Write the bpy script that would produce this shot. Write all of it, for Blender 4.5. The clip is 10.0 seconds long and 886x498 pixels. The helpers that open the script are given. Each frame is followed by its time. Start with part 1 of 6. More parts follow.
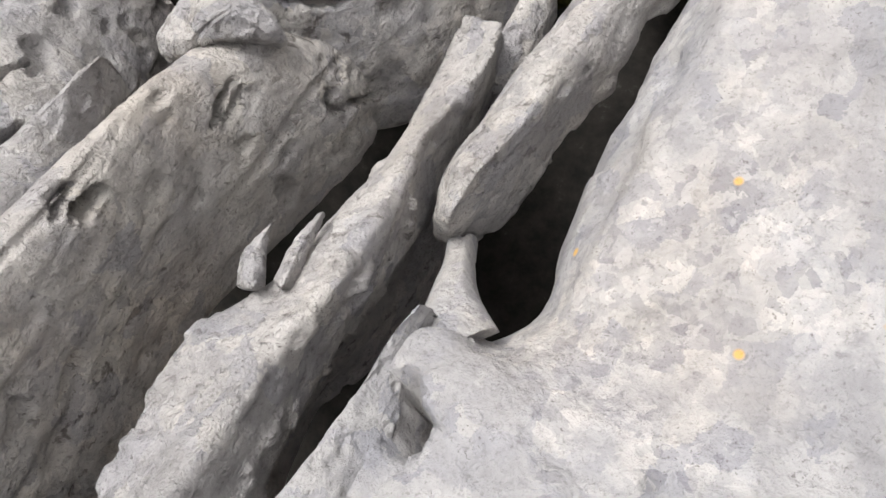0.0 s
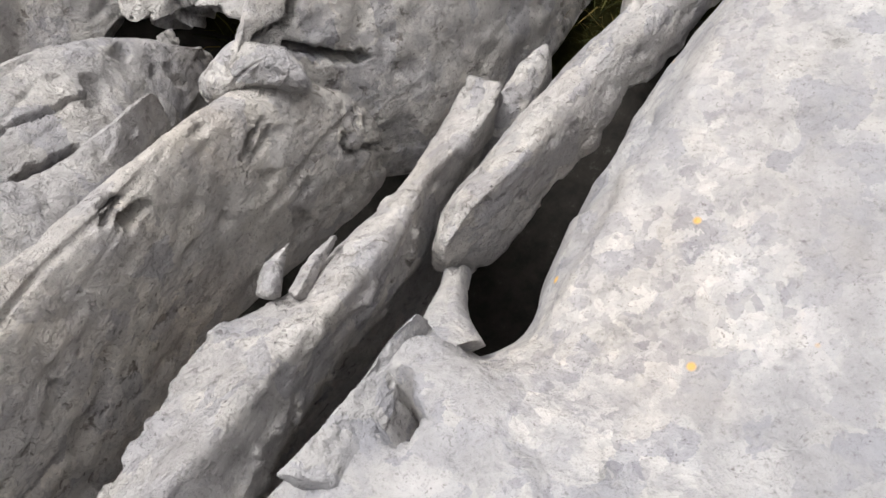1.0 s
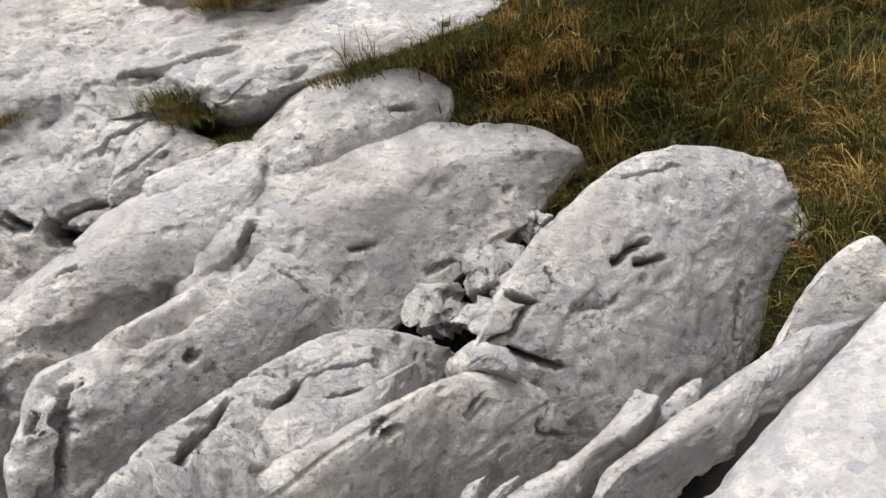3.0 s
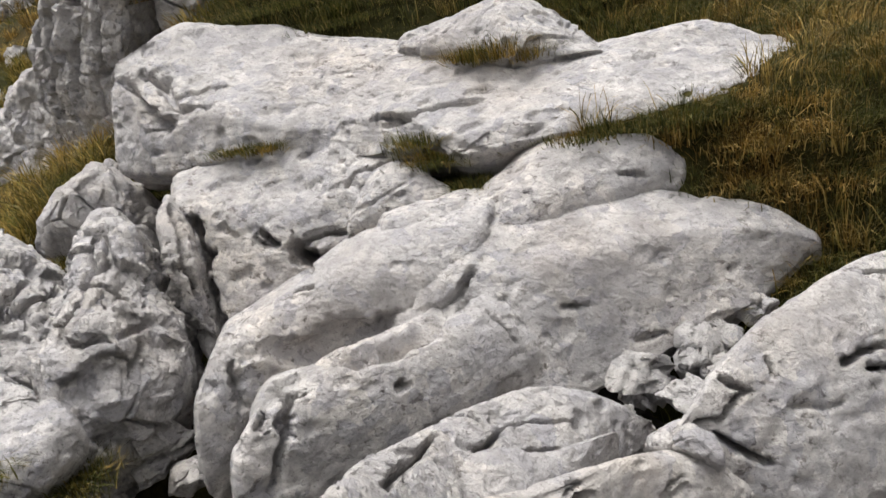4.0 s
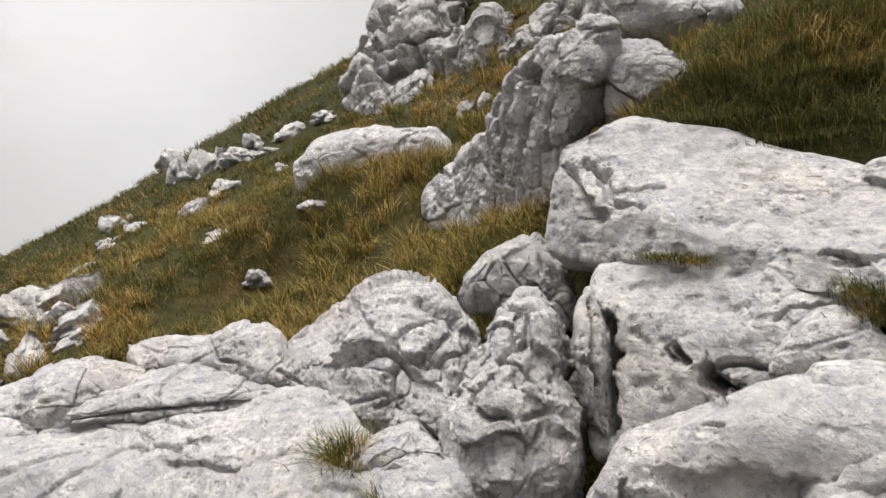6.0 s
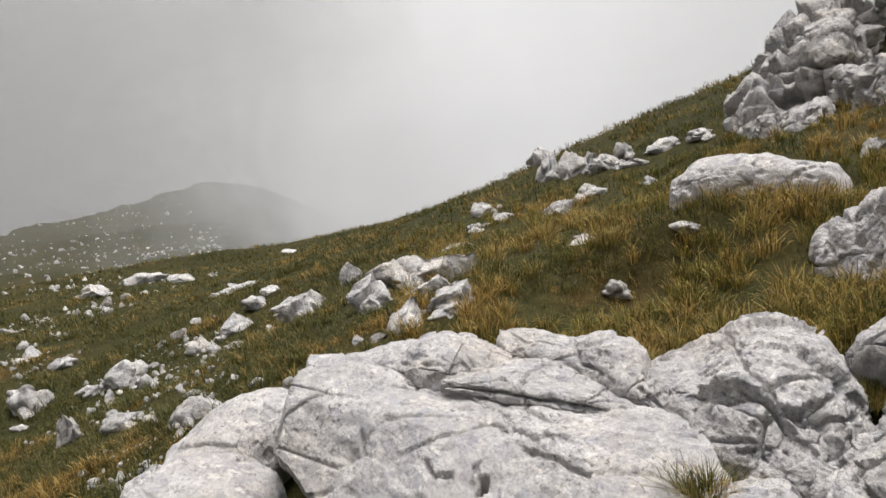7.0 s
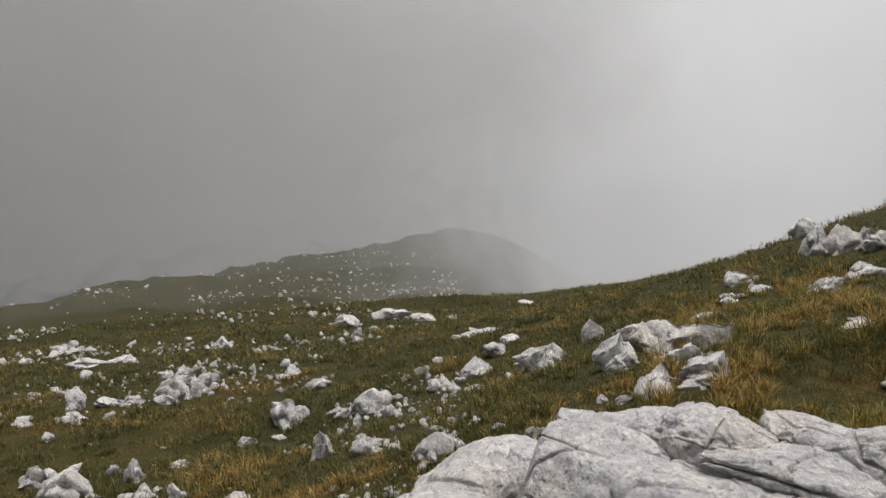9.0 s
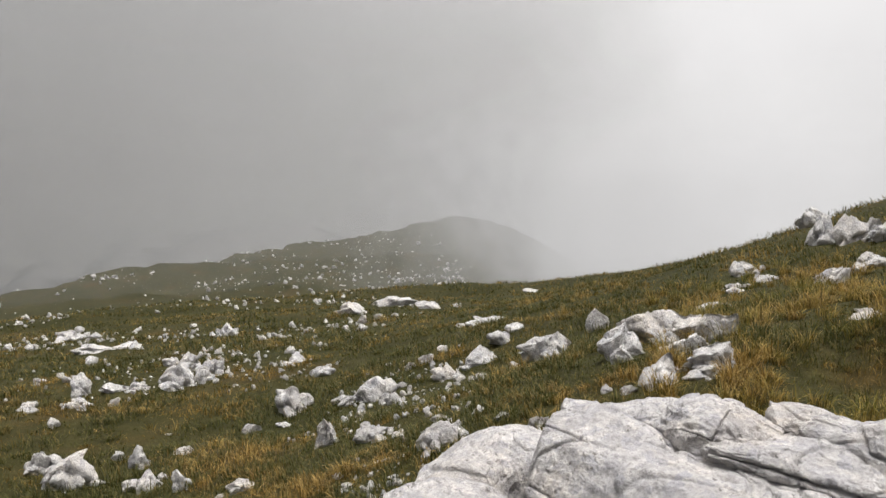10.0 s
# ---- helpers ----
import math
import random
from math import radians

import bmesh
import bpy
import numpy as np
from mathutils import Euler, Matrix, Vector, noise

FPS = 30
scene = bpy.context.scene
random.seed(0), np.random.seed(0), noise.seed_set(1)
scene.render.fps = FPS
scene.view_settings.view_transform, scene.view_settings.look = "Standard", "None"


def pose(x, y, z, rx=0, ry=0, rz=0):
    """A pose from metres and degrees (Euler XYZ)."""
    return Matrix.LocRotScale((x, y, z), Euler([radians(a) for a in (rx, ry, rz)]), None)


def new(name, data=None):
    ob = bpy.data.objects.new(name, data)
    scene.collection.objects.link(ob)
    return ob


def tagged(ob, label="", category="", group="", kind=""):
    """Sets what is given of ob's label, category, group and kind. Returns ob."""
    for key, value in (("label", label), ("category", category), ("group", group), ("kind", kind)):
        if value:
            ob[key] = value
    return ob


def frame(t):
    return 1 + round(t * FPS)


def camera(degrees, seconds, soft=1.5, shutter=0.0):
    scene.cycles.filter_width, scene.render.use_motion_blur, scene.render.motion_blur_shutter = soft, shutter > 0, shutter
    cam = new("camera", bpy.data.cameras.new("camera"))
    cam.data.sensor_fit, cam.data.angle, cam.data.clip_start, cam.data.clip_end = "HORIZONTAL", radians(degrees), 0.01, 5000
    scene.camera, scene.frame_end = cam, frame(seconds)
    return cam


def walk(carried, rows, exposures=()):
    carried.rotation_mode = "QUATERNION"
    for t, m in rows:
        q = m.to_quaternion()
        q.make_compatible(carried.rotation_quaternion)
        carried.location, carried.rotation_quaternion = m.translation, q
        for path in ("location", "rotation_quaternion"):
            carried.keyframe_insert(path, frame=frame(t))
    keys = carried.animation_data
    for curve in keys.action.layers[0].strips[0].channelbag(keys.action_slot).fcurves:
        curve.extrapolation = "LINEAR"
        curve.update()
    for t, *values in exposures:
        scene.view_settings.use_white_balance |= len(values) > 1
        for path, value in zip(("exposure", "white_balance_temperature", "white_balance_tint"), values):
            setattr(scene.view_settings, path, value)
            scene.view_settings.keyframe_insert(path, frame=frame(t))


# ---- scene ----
cam = camera(58.27, 10.0)
# seconds, eye x, y, z, yaw to the left, pitch up, lean
PATH = [
    (0.0, -0.0018, 0.0010, 1.1023, 20.98, -62.84, -22.73),
    (0.5, -0.0018, -0.0265, 1.1278, 19.88, -62.13, -20.92),
    (1.0, 0.0261, -0.1293, 1.1938, 17.65, -57.79, -17.04),
    (1.5, 0.0828, -0.3035, 1.2678, 16.83, -50.71, -13.33),
    (2.0, 0.1483, -0.4816, 1.3413, 17.27, -42.59, -11.11),
    (2.5, 0.1980, -0.5885, 1.4102, 21.09, -34.34, -12.85),
    (2.7, 0.2049, -0.6096, 1.4399, 23.67, -31.84, -13.82),
    (3.8, 0.2085, -0.6857, 1.5147, 38.31, -23.00, -13.31),
    (4.0, 0.2016, -0.6849, 1.5327, 42.10, -22.08, -13.05),
    (4.5, 0.1785, -0.6916, 1.5880, 48.22, -19.32, -11.59),
    (5.0, 0.1371, -0.6931, 1.6355, 52.31, -16.41, -10.00),
    (5.2, 0.1144, -0.6888, 1.6546, 54.61, -15.68, -9.64),
    (6.3, 0.0414, -0.7912, 1.7766, 75.51, -11.96, -7.95),
    (6.5, 0.0387, -0.8365, 1.7883, 80.71, -11.16, -6.76),
    (7.0, 0.0728, -0.9497, 1.8275, 92.88, -9.97, -3.41),
    (7.5, 0.1561, -1.0485, 1.8421, 102.88, -8.60, -1.73),
    (8.0, 0.1803, -1.0995, 1.8583, 107.94, -6.79, -1.47),
    (8.5, 0.1762, -1.0931, 1.8501, 109.42, -5.64, -0.80),
    (9.0, 0.1923, -1.1080, 1.8481, 109.68, -5.51, -0.30),
    (9.5, 0.1669, -1.1028, 1.8471, 109.82, -5.94, -0.29),
    (10.0, 0.1597, -1.1164, 1.8524, 110.05, -6.38, -0.06),
]
WALK = [(t, pose(x, y, z, 0, 0, yaw) @ pose(0, 0, 0, 90 + pitch) @ pose(0, 0, 0, 0, 0, lean)) for t, x, y, z, yaw, pitch, lean in PATH]
EXPOSURES = [(0.0, 0.0), (2.0, 0.0), (2.5, 0.14), (4.0, 0.1), (5.0, 0.02), (6.5, 0.22), (7.0, 0.02), (7.6, -0.25), (9.0, -0.36), (9.5, -0.08), (10.0, 0.03)]

walk(cam, WALK, EXPOSURES)

# ---- sky and sun: bright cloud, darker towards the horizon, with the sun's glow behind it ----
SUN_TURN, SUN_RISE = 72.0, 77.0      # degrees to the left of +y, and above the horizon
GLOW_TURN, GLOW_RISE = 86.0, 7.0     # where the fog is brightest, low over the valley
HORIZON, ZENITH, GLOW, GLOW_FALL = 0.255, 1.4, 0.47, 6.0
world = bpy.data.worlds.new("cloudy_sky")
scene.world = world
world.use_nodes = True
wn, wl = world.node_tree.nodes, world.node_tree.links
wn.clear()
w_out, w_bg = wn.new("ShaderNodeOutputWorld"), wn.new("ShaderNodeBackground")
w_sky, w_grey, w_at = wn.new("ShaderNodeTexSky"), wn.new("ShaderNodeRGBToBW"), wn.new("ShaderNodeTexCoord")
w_sky.sky_type, w_sky.sun_disc = "NISHITA", False
w_sky.sun_elevation, w_sky.sun_rotation = radians(SUN_RISE), radians(-SUN_TURN)
w_sky.dust_density = 5.0


def w_math(op, a, b, c=0.0):
    n = wn.new("ShaderNodeMath")
    n.operation = op
    for socket, value in zip(n.inputs, (a, b, c)):
        if isinstance(value, (int, float)):
            socket.default_value = value
        else:
            wl.new(value, socket)
    return n.outputs[0]


w_xyz, w_dot = wn.new("ShaderNodeSeparateXYZ"), wn.new("ShaderNodeVectorMath")
w_dot.operation = "DOT_PRODUCT"
w_dot.inputs[1].default_value = (-math.sin(radians(GLOW_TURN)) * math.cos(radians(GLOW_RISE)), math.cos(radians(GLOW_TURN)) * math.cos(radians(GLOW_RISE)), math.sin(radians(GLOW_RISE)))
wl.new(w_at.outputs["Generated"], w_xyz.inputs[0])
wl.new(w_at.outputs["Generated"], w_dot.inputs[0])
w_high = w_math("MAXIMUM", w_xyz.outputs[2], 0.0)
w_up = w_math("MULTIPLY_ADD", w_math("POWER", w_high, 4.0), ZENITH - HORIZON, w_math("MULTIPLY_ADD", w_high, 0.6, HORIZON))
w_glow = w_math("MULTIPLY", w_math("POWER", w_math("MAXIMUM", w_dot.outputs["Value"], 0.0), GLOW_FALL), GLOW)
wl.new(w_sky.outputs[0], w_grey.inputs[0])
w_sum = w_math("ADD", w_math("ADD", w_up, w_glow), w_math("MULTIPLY", w_grey.outputs[0], 0.004))
w_cloud = wn.new("ShaderNodeTexNoise")
w_cloud.inputs["Scale"].default_value, w_cloud.inputs["Detail"].default_value, w_cloud.inputs["Roughness"].default_value = 3.0, 3.0, 0.5
wl.new(w_at.outputs["Generated"], w_cloud.inputs["Vector"])
w_sum = w_math("MULTIPLY", w_sum, w_math("MULTIPLY_ADD", w_cloud.outputs[0], 0.35, 0.825))
w_tint = wn.new("ShaderNodeCombineColor")
for n, k in enumerate((1.0, 0.985, 0.987)):
    wl.new(w_math("MULTIPLY", w_sum, k), w_tint.inputs[n])
wl.new(w_tint.outputs[0], w_bg.inputs[0])
w_bg.inputs[1].default_value = 1.0
wl.new(w_bg.outputs[0], w_out.inputs[0])
sun = new("sun", bpy.data.lights.new("sun", "SUN"))
sun.data.energy, sun.data.angle, sun.data.color = 5.0, radians(32), (1.0, 0.98, 0.955)
sun.matrix_world = pose(0, 0, 20, 90 - SUN_RISE, 0, SUN_TURN + 180)
# rails of the rocks, cross-section by cross-section: crest, near foot (then far foot or shoulder where given);
# the thin slab's run from the near shoulder over the crest to the far shoulder
BLADE = [
    ((-0.410, 0.099, 0.152), (-0.469, 0.079, 0.302), (-0.586, 0.087, 0.234)),
    ((-0.399, 0.160, 0.143), (-0.443, 0.125, 0.293), (-0.572, 0.130, 0.230)),
    ((-0.367, 0.262, 0.100), (-0.411, 0.216, 0.250), (-0.546, 0.240, 0.213)),
    ((-0.324, 0.373, 0.070), (-0.362, 0.305, 0.220), (-0.507, 0.353, 0.191)),
    ((-0.270, 0.464, 0.053), (-0.302, 0.403, 0.203), (-0.428, 0.432, 0.149)),
    ((-0.229, 0.559, 0.025), (-0.254, 0.516, 0.175), (-0.340, 0.543, 0.134)),
    ((-0.188, 0.678, -0.011), (-0.213, 0.649, 0.139), (-0.278, 0.641, 0.101)),
    ((-0.135, 0.796, -0.028), (-0.116, 0.784, 0.122), (-0.212, 0.801, 0.073)),
    ((-0.102, 0.897, -0.024), (-0.089, 0.855, 0.126), (-0.159, 0.885, 0.108)),
]
ROD = [
    ((-0.169, 0.525, 0.127), (-0.141, 0.564, -0.039), (-0.208, 0.559, 0.003)),
    ((-0.123, 0.567, 0.167), (-0.108, 0.587, -0.031), (-0.190, 0.599, 0.055)),
    ((-0.067, 0.639, 0.160), (-0.021, 0.688, -0.001), (-0.137, 0.686, 0.054)),
    ((-0.010, 0.742, 0.158), (0.057, 0.771, 0.032), (-0.072, 0.791, 0.047)),
    ((0.057, 0.830, 0.155), (0.140, 0.872, 0.067), (0.012, 0.901, 0.056)),
    ((0.172, 0.941, 0.177), (0.183, 0.905, 0.058), (0.111, 0.987, 0.111)),
    ((0.276, 1.066, 0.176), (0.275, 1.012, 0.076), (0.225, 1.118, 0.127)),
    ((0.358, 1.143, 0.153), (0.359, 1.142, 0.118), (0.348, 1.178, 0.131)),
]
RIDGE = [
    ((-0.837, 0.112, 0.395), (-0.771, -0.188, 0.072)),
    ((-0.740, 0.309, 0.377), (-0.761, 0.070, 0.025)),
    ((-0.685, 0.415, 0.347), (-0.697, 0.252, -0.027)),
    ((-0.622, 0.526, 0.332), (-0.636, 0.421, -0.049)),
    ((-0.580, 0.634, 0.306), (-0.566, 0.550, -0.079)),
    ((-0.539, 0.753, 0.261), (-0.463, 0.697, -0.120)),
    ((-0.498, 0.842, 0.199), (-0.377, 0.819, -0.135)),
    ((-0.465, 0.902, 0.107), (-0.356, 0.899, -0.123)),
]
HEAD = [
    ((-0.524, 0.806, 0.280), (-0.513, 0.824, -0.067)),
    ((-0.472, 0.999, 0.365), (-0.295, 0.901, -0.193)),
    ((-0.368, 1.253, 0.419), (-0.100, 1.108, -0.208)),
    ((-0.234, 1.532, 0.450), (0.071, 1.371, -0.209)),
    ((-0.057, 1.705, 0.403), (0.171, 1.556, -0.172)),
    ((0.162, 1.784, 0.304), (0.232, 1.675, -0.036)),
]
HEADBACK = [
    ((0.142, 1.856, 0.201), (0.173, 1.659, -0.024)),
    ((0.219, 1.819, 0.170), (0.224, 1.642, -0.014)),
    ((0.278, 1.736, 0.104), (0.265, 1.638, 0.019)),
]
LIP = [
    ((-0.567, 0.791, 0.256), (-0.552, 0.776, 0.236)),
    ((-0.508, 0.828, 0.281), (-0.489, 0.786, 0.244)),
    ((-0.446, 0.828, 0.261), (-0.422, 0.788, 0.217)),
]
HOLLOW = [
    ((-0.731, -0.177, 0.733), (-0.699, -0.174, 0.537)),
    ((-0.740, -0.103, 0.704), (-0.705, -0.077, 0.473)),
    ((-0.814, 0.029, 0.630), (-0.721, 0.080, 0.405)),
    ((-0.897, 0.228, 0.542), (-0.748, 0.257, 0.330)),
    ((-0.919, 0.409, 0.471), (-0.750, 0.434, 0.247)),
    ((-0.934, 0.625, 0.392), (-0.727, 0.566, 0.195)),
    ((-0.887, 0.797, 0.327), (-0.704, 0.696, 0.147)),
    ((-0.807, 0.924, 0.229), (-0.732, 0.838, 0.073)),
    ((-0.706, 1.012, 0.121), (-0.719, 0.967, 0.043)),
]
HOLLOWB = [
    ((-0.876, 0.287, 0.430), (-0.756, 0.238, 0.300)),
    ((-0.794, 0.444, 0.410), (-0.700, 0.385, 0.320)),
    ((-0.730, 0.547, 0.339), (-0.681, 0.519, 0.272)),
    ((-0.678, 0.647, 0.321), (-0.666, 0.619, 0.249)),
    ((-0.649, 0.722, 0.299), (-0.657, 0.718, 0.233)),
]
MAIN = [
    ((-1.692, 1.189, 0.606), (-1.429, 0.847, 0.260), (-1.506, 1.007, 0.411)),
    ((-1.530, 1.320, 0.622), (-1.287, 0.929, 0.165), (-1.337, 1.120, 0.461)),
    ((-1.370, 1.444, 0.615), (-1.094, 0.963, 0.069), (-1.206, 1.189, 0.446)),
    ((-1.127, 1.610, 0.566), (-0.930, 1.200, 0.060), (-1.016, 1.350, 0.459)),
    ((-0.876, 1.752, 0.514), (-0.775, 1.370, 0.130), (-0.807, 1.555, 0.451)),
    ((-0.698, 1.803, 0.463), (-0.610, 1.560, 0.200), (-0.662, 1.679, 0.414)),
    ((-0.577, 1.839, 0.425), (-0.528, 1.746, 0.242), (-0.558, 1.761, 0.391)),
    ((-0.484, 1.837, 0.359), (-0.483, 1.805, 0.315), (-0.477, 1.810, 0.345)),
]
LOBEA = [
    ((-1.600, 0.471, 0.397), (-1.528, 0.205, 0.084)),
    ((-1.482, 0.640, 0.401), (-1.440, 0.444, 0.045)),
    ((-1.386, 0.849, 0.394), (-1.272, 0.740, 0.065)),
    ((-1.323, 1.018, 0.419), (-1.168, 0.910, 0.070)),
    ((-1.305, 1.214, 0.382), (-1.091, 1.052, 0.029)),
    ((-1.251, 1.440, 0.301), (-1.012, 1.215, -0.001)),
]
LOBEB = [
    ((-2.016, 0.629, 0.435), (-1.878, 0.302, -0.010)),
    ((-1.904, 0.843, 0.495), (-1.810, 0.641, 0.175)),
    ((-1.747, 1.120, 0.585), (-1.586, 0.910, 0.238)),
    ((-1.603, 1.275, 0.607), (-1.436, 1.075, 0.337)),
    ((-1.419, 1.409, 0.618), (-1.356, 1.172, 0.439)),
]
CAP = [
    ((-1.491, 1.398, 0.600), (-1.383, 1.272, 0.498)),
    ((-1.421, 1.502, 0.656), (-1.240, 1.371, 0.480)),
    ((-1.334, 1.662, 0.718), (-1.130, 1.499, 0.489)),
    ((-1.175, 1.802, 0.703), (-1.029, 1.606, 0.488)),
    ((-1.028, 1.916, 0.676), (-0.950, 1.721, 0.494)),
    ((-0.928, 1.964, 0.616), (-0.886, 1.797, 0.491)),
]
PLATB = [
    ((-3.393, 1.360, 1.255), (-3.223, 1.127, 0.781), (-3.325, 1.262, 1.161)),
    ((-3.325, 1.667, 1.322), (-3.002, 1.164, 0.766), (-2.999, 1.258, 1.042)),
    ((-3.125, 1.856, 1.250), (-2.684, 1.243, 0.799), (-2.711, 1.317, 0.984)),
    ((-2.689, 1.976, 1.164), (-2.357, 1.416, 0.767), (-2.367, 1.440, 0.875)),
    ((-2.211, 2.076, 1.058), (-1.992, 1.462, 0.744), (-2.072, 1.542, 0.882)),
    ((-1.794, 2.070, 0.967), (-1.765, 1.519, 0.776), (-1.884, 1.569, 0.883)),
    ((-1.480, 2.182, 0.922), (-1.561, 1.516, 0.735), (-1.610, 1.536, 0.794)),
    ((-1.274, 2.300, 0.953), (-1.338, 1.679, 0.740), (-1.417, 1.673, 0.809)),
    ((-1.033, 2.481, 0.937), (-1.074, 1.890, 0.740), (-1.118, 1.907, 0.794)),
    ((-0.767, 2.552, 0.830), (-0.782, 2.151, 0.753), (-0.813, 2.194, 0.789)),
    ((-0.422, 2.578, 0.709), (-0.399, 2.452, 0.694), (-0.405, 2.486, 0.706)),
]
PLATA = [
    ((-2.826, 1.103, 0.771), (-2.429, 0.759, 0.155), (-2.652, 0.971, 0.720)),
    ((-2.634, 1.265, 0.802), (-2.331, 0.850, 0.190), (-2.433, 1.034, 0.643)),
    ((-2.392, 1.473, 0.821), (-2.171, 1.026, 0.309), (-2.248, 1.141, 0.584)),
    ((-2.183, 1.578, 0.846), (-2.053, 1.147, 0.391), (-2.122, 1.249, 0.612)),
    ((-1.979, 1.602, 0.775), (-1.918, 1.257, 0.454), (-2.003, 1.381, 0.681)),
    ((-1.832, 1.572, 0.700), (-1.824, 1.342, 0.514), (-1.898, 1.432, 0.684)),
]
FLAKE = [
    ((-2.653, 0.891, 0.731), (-2.440, 0.741, 0.367)),
    ((-2.686, 0.964, 0.739), (-2.402, 0.750, 0.292)),
    ((-2.661, 0.983, 0.690), (-2.388, 0.782, 0.249)),
]
WEDGE = [
    ((-2.009, 1.320, 0.624), (-1.938, 1.197, 0.529)),
    ((-1.929, 1.413, 0.715), (-1.822, 1.254, 0.549)),
    ((-1.822, 1.462, 0.723), (-1.705, 1.325, 0.576)),
    ((-1.658, 1.463, 0.631), (-1.604, 1.404, 0.580)),
]
CAPROCK = [
    ((-2.257, 2.105, 1.071), (-2.166, 1.982, 1.060)),
    ((-2.030, 2.298, 1.128), (-1.852, 1.993, 0.992)),
    ((-1.857, 2.424, 1.155), (-1.669, 2.039, 0.929)),
    ((-1.689, 2.458, 1.063), (-1.531, 2.126, 0.918)),
    ((-1.466, 2.390, 0.932), (-1.359, 2.227, 0.922)),
]
FLUTED = [
    ((-5.648, 1.470, 0.800), (-5.304, 1.370, 0.527)),
    ((-5.392, 1.618, 0.955), (-4.791, 1.552, 0.593)),
    ((-4.851, 1.680, 1.321), (-4.331, 1.600, 0.691)),
    ((-4.513, 1.712, 1.604), (-4.089, 1.711, 0.947)),
    ((-4.262, 1.851, 1.760), (-4.018, 1.833, 1.379)),
    ((-4.062, 2.065, 1.831), (-3.990, 2.079, 1.681)),
]
BLOCKR = [
    ((-4.122, 2.138, 1.468), (-3.993, 2.034, 1.284)),
    ((-4.076, 2.216, 1.663), (-3.873, 2.118, 1.306)),
    ((-3.974, 2.351, 1.672), (-3.734, 2.214, 1.294)),
    ((-3.757, 2.451, 1.527), (-3.639, 2.342, 1.369)),
]
BLOCKT = [
    ((-5.576, 3.036, 1.969), (-5.312, 2.895, 1.832)),
    ((-5.439, 3.204, 2.270), (-5.019, 2.962, 1.797)),
    ((-5.061, 3.390, 1.973), (-4.713, 3.188, 1.782)),
    ((-4.652, 3.559, 1.885), (-4.411, 3.378, 1.774)),
]
PINN = [
    ((-2.661, 0.264, 0.426), (-2.361, 0.095, 0.120)),
    ((-2.781, 0.458, 0.552), (-2.310, 0.213, 0.113)),
    ((-2.864, 0.659, 0.704), (-2.250, 0.336, 0.110)),
    ((-2.851, 0.785, 0.718), (-2.302, 0.528, 0.136)),
    ((-2.792, 0.877, 0.576), (-2.472, 0.693, 0.238)),
]
PINRIB = [
    ((-2.617, 0.259, 0.452), (-2.474, 0.205, 0.347)),
    ((-2.712, 0.438, 0.563), (-2.482, 0.339, 0.376)),
    ((-2.829, 0.634, 0.702), (-2.605, 0.518, 0.490)),
    ((-2.850, 0.700, 0.721), (-2.749, 0.661, 0.625)),
]
PINFOOT = [
    ((-2.446, 0.421, 0.335), (-2.302, 0.330, 0.217)),
    ((-2.459, 0.527, 0.386), (-2.257, 0.405, 0.207)),
    ((-2.418, 0.613, 0.330), (-2.260, 0.520, 0.205)),
]
RNDL = [
    ((-3.979, -0.127, 0.404), (-3.633, -0.195, 0.232)),
    ((-3.876, 0.024, 0.501), (-3.436, -0.101, 0.225)),
    ((-3.617, 0.126, 0.446), (-3.185, -0.039, 0.199)),
    ((-3.525, 0.184, 0.387), (-3.103, 0.040, 0.186)),
]
RNDR = [
    ((-3.495, 0.302, 0.399), (-3.013, 0.097, 0.156)),
    ((-3.464, 0.461, 0.454), (-2.907, 0.224, 0.143)),
    ((-3.437, 0.659, 0.437), (-2.902, 0.378, 0.130)),
    ((-3.354, 0.734, 0.313), (-3.051, 0.565, 0.193)),
]
NUB = [
    ((-3.753, 0.896, 0.659), (-3.628, 0.858, 0.570)),
    ((-3.654, 1.056, 0.779), (-3.425, 0.931, 0.424)),
    ((-3.547, 1.164, 0.807), (-3.242, 1.010, 0.371)),
    ((-3.406, 1.247, 0.689), (-3.227, 1.164, 0.399)),
]
ROUND = [
    ((-4.039, -0.103, 0.435), (-3.593, -0.146, 0.235)),
    ((-3.961, 0.179, 0.539), (-3.212, -0.032, 0.186)),
    ((-3.988, 0.416, 0.669), (-3.032, 0.058, 0.105)),
    ((-3.939, 0.581, 0.684), (-2.931, 0.175, 0.093)),
    ((-3.861, 0.740, 0.614), (-2.877, 0.308, 0.081)),
    ((-3.671, 0.783, 0.436), (-2.926, 0.417, 0.135)),
    ((-3.439, 0.772, 0.276), (-3.124, 0.571, 0.176)),
]
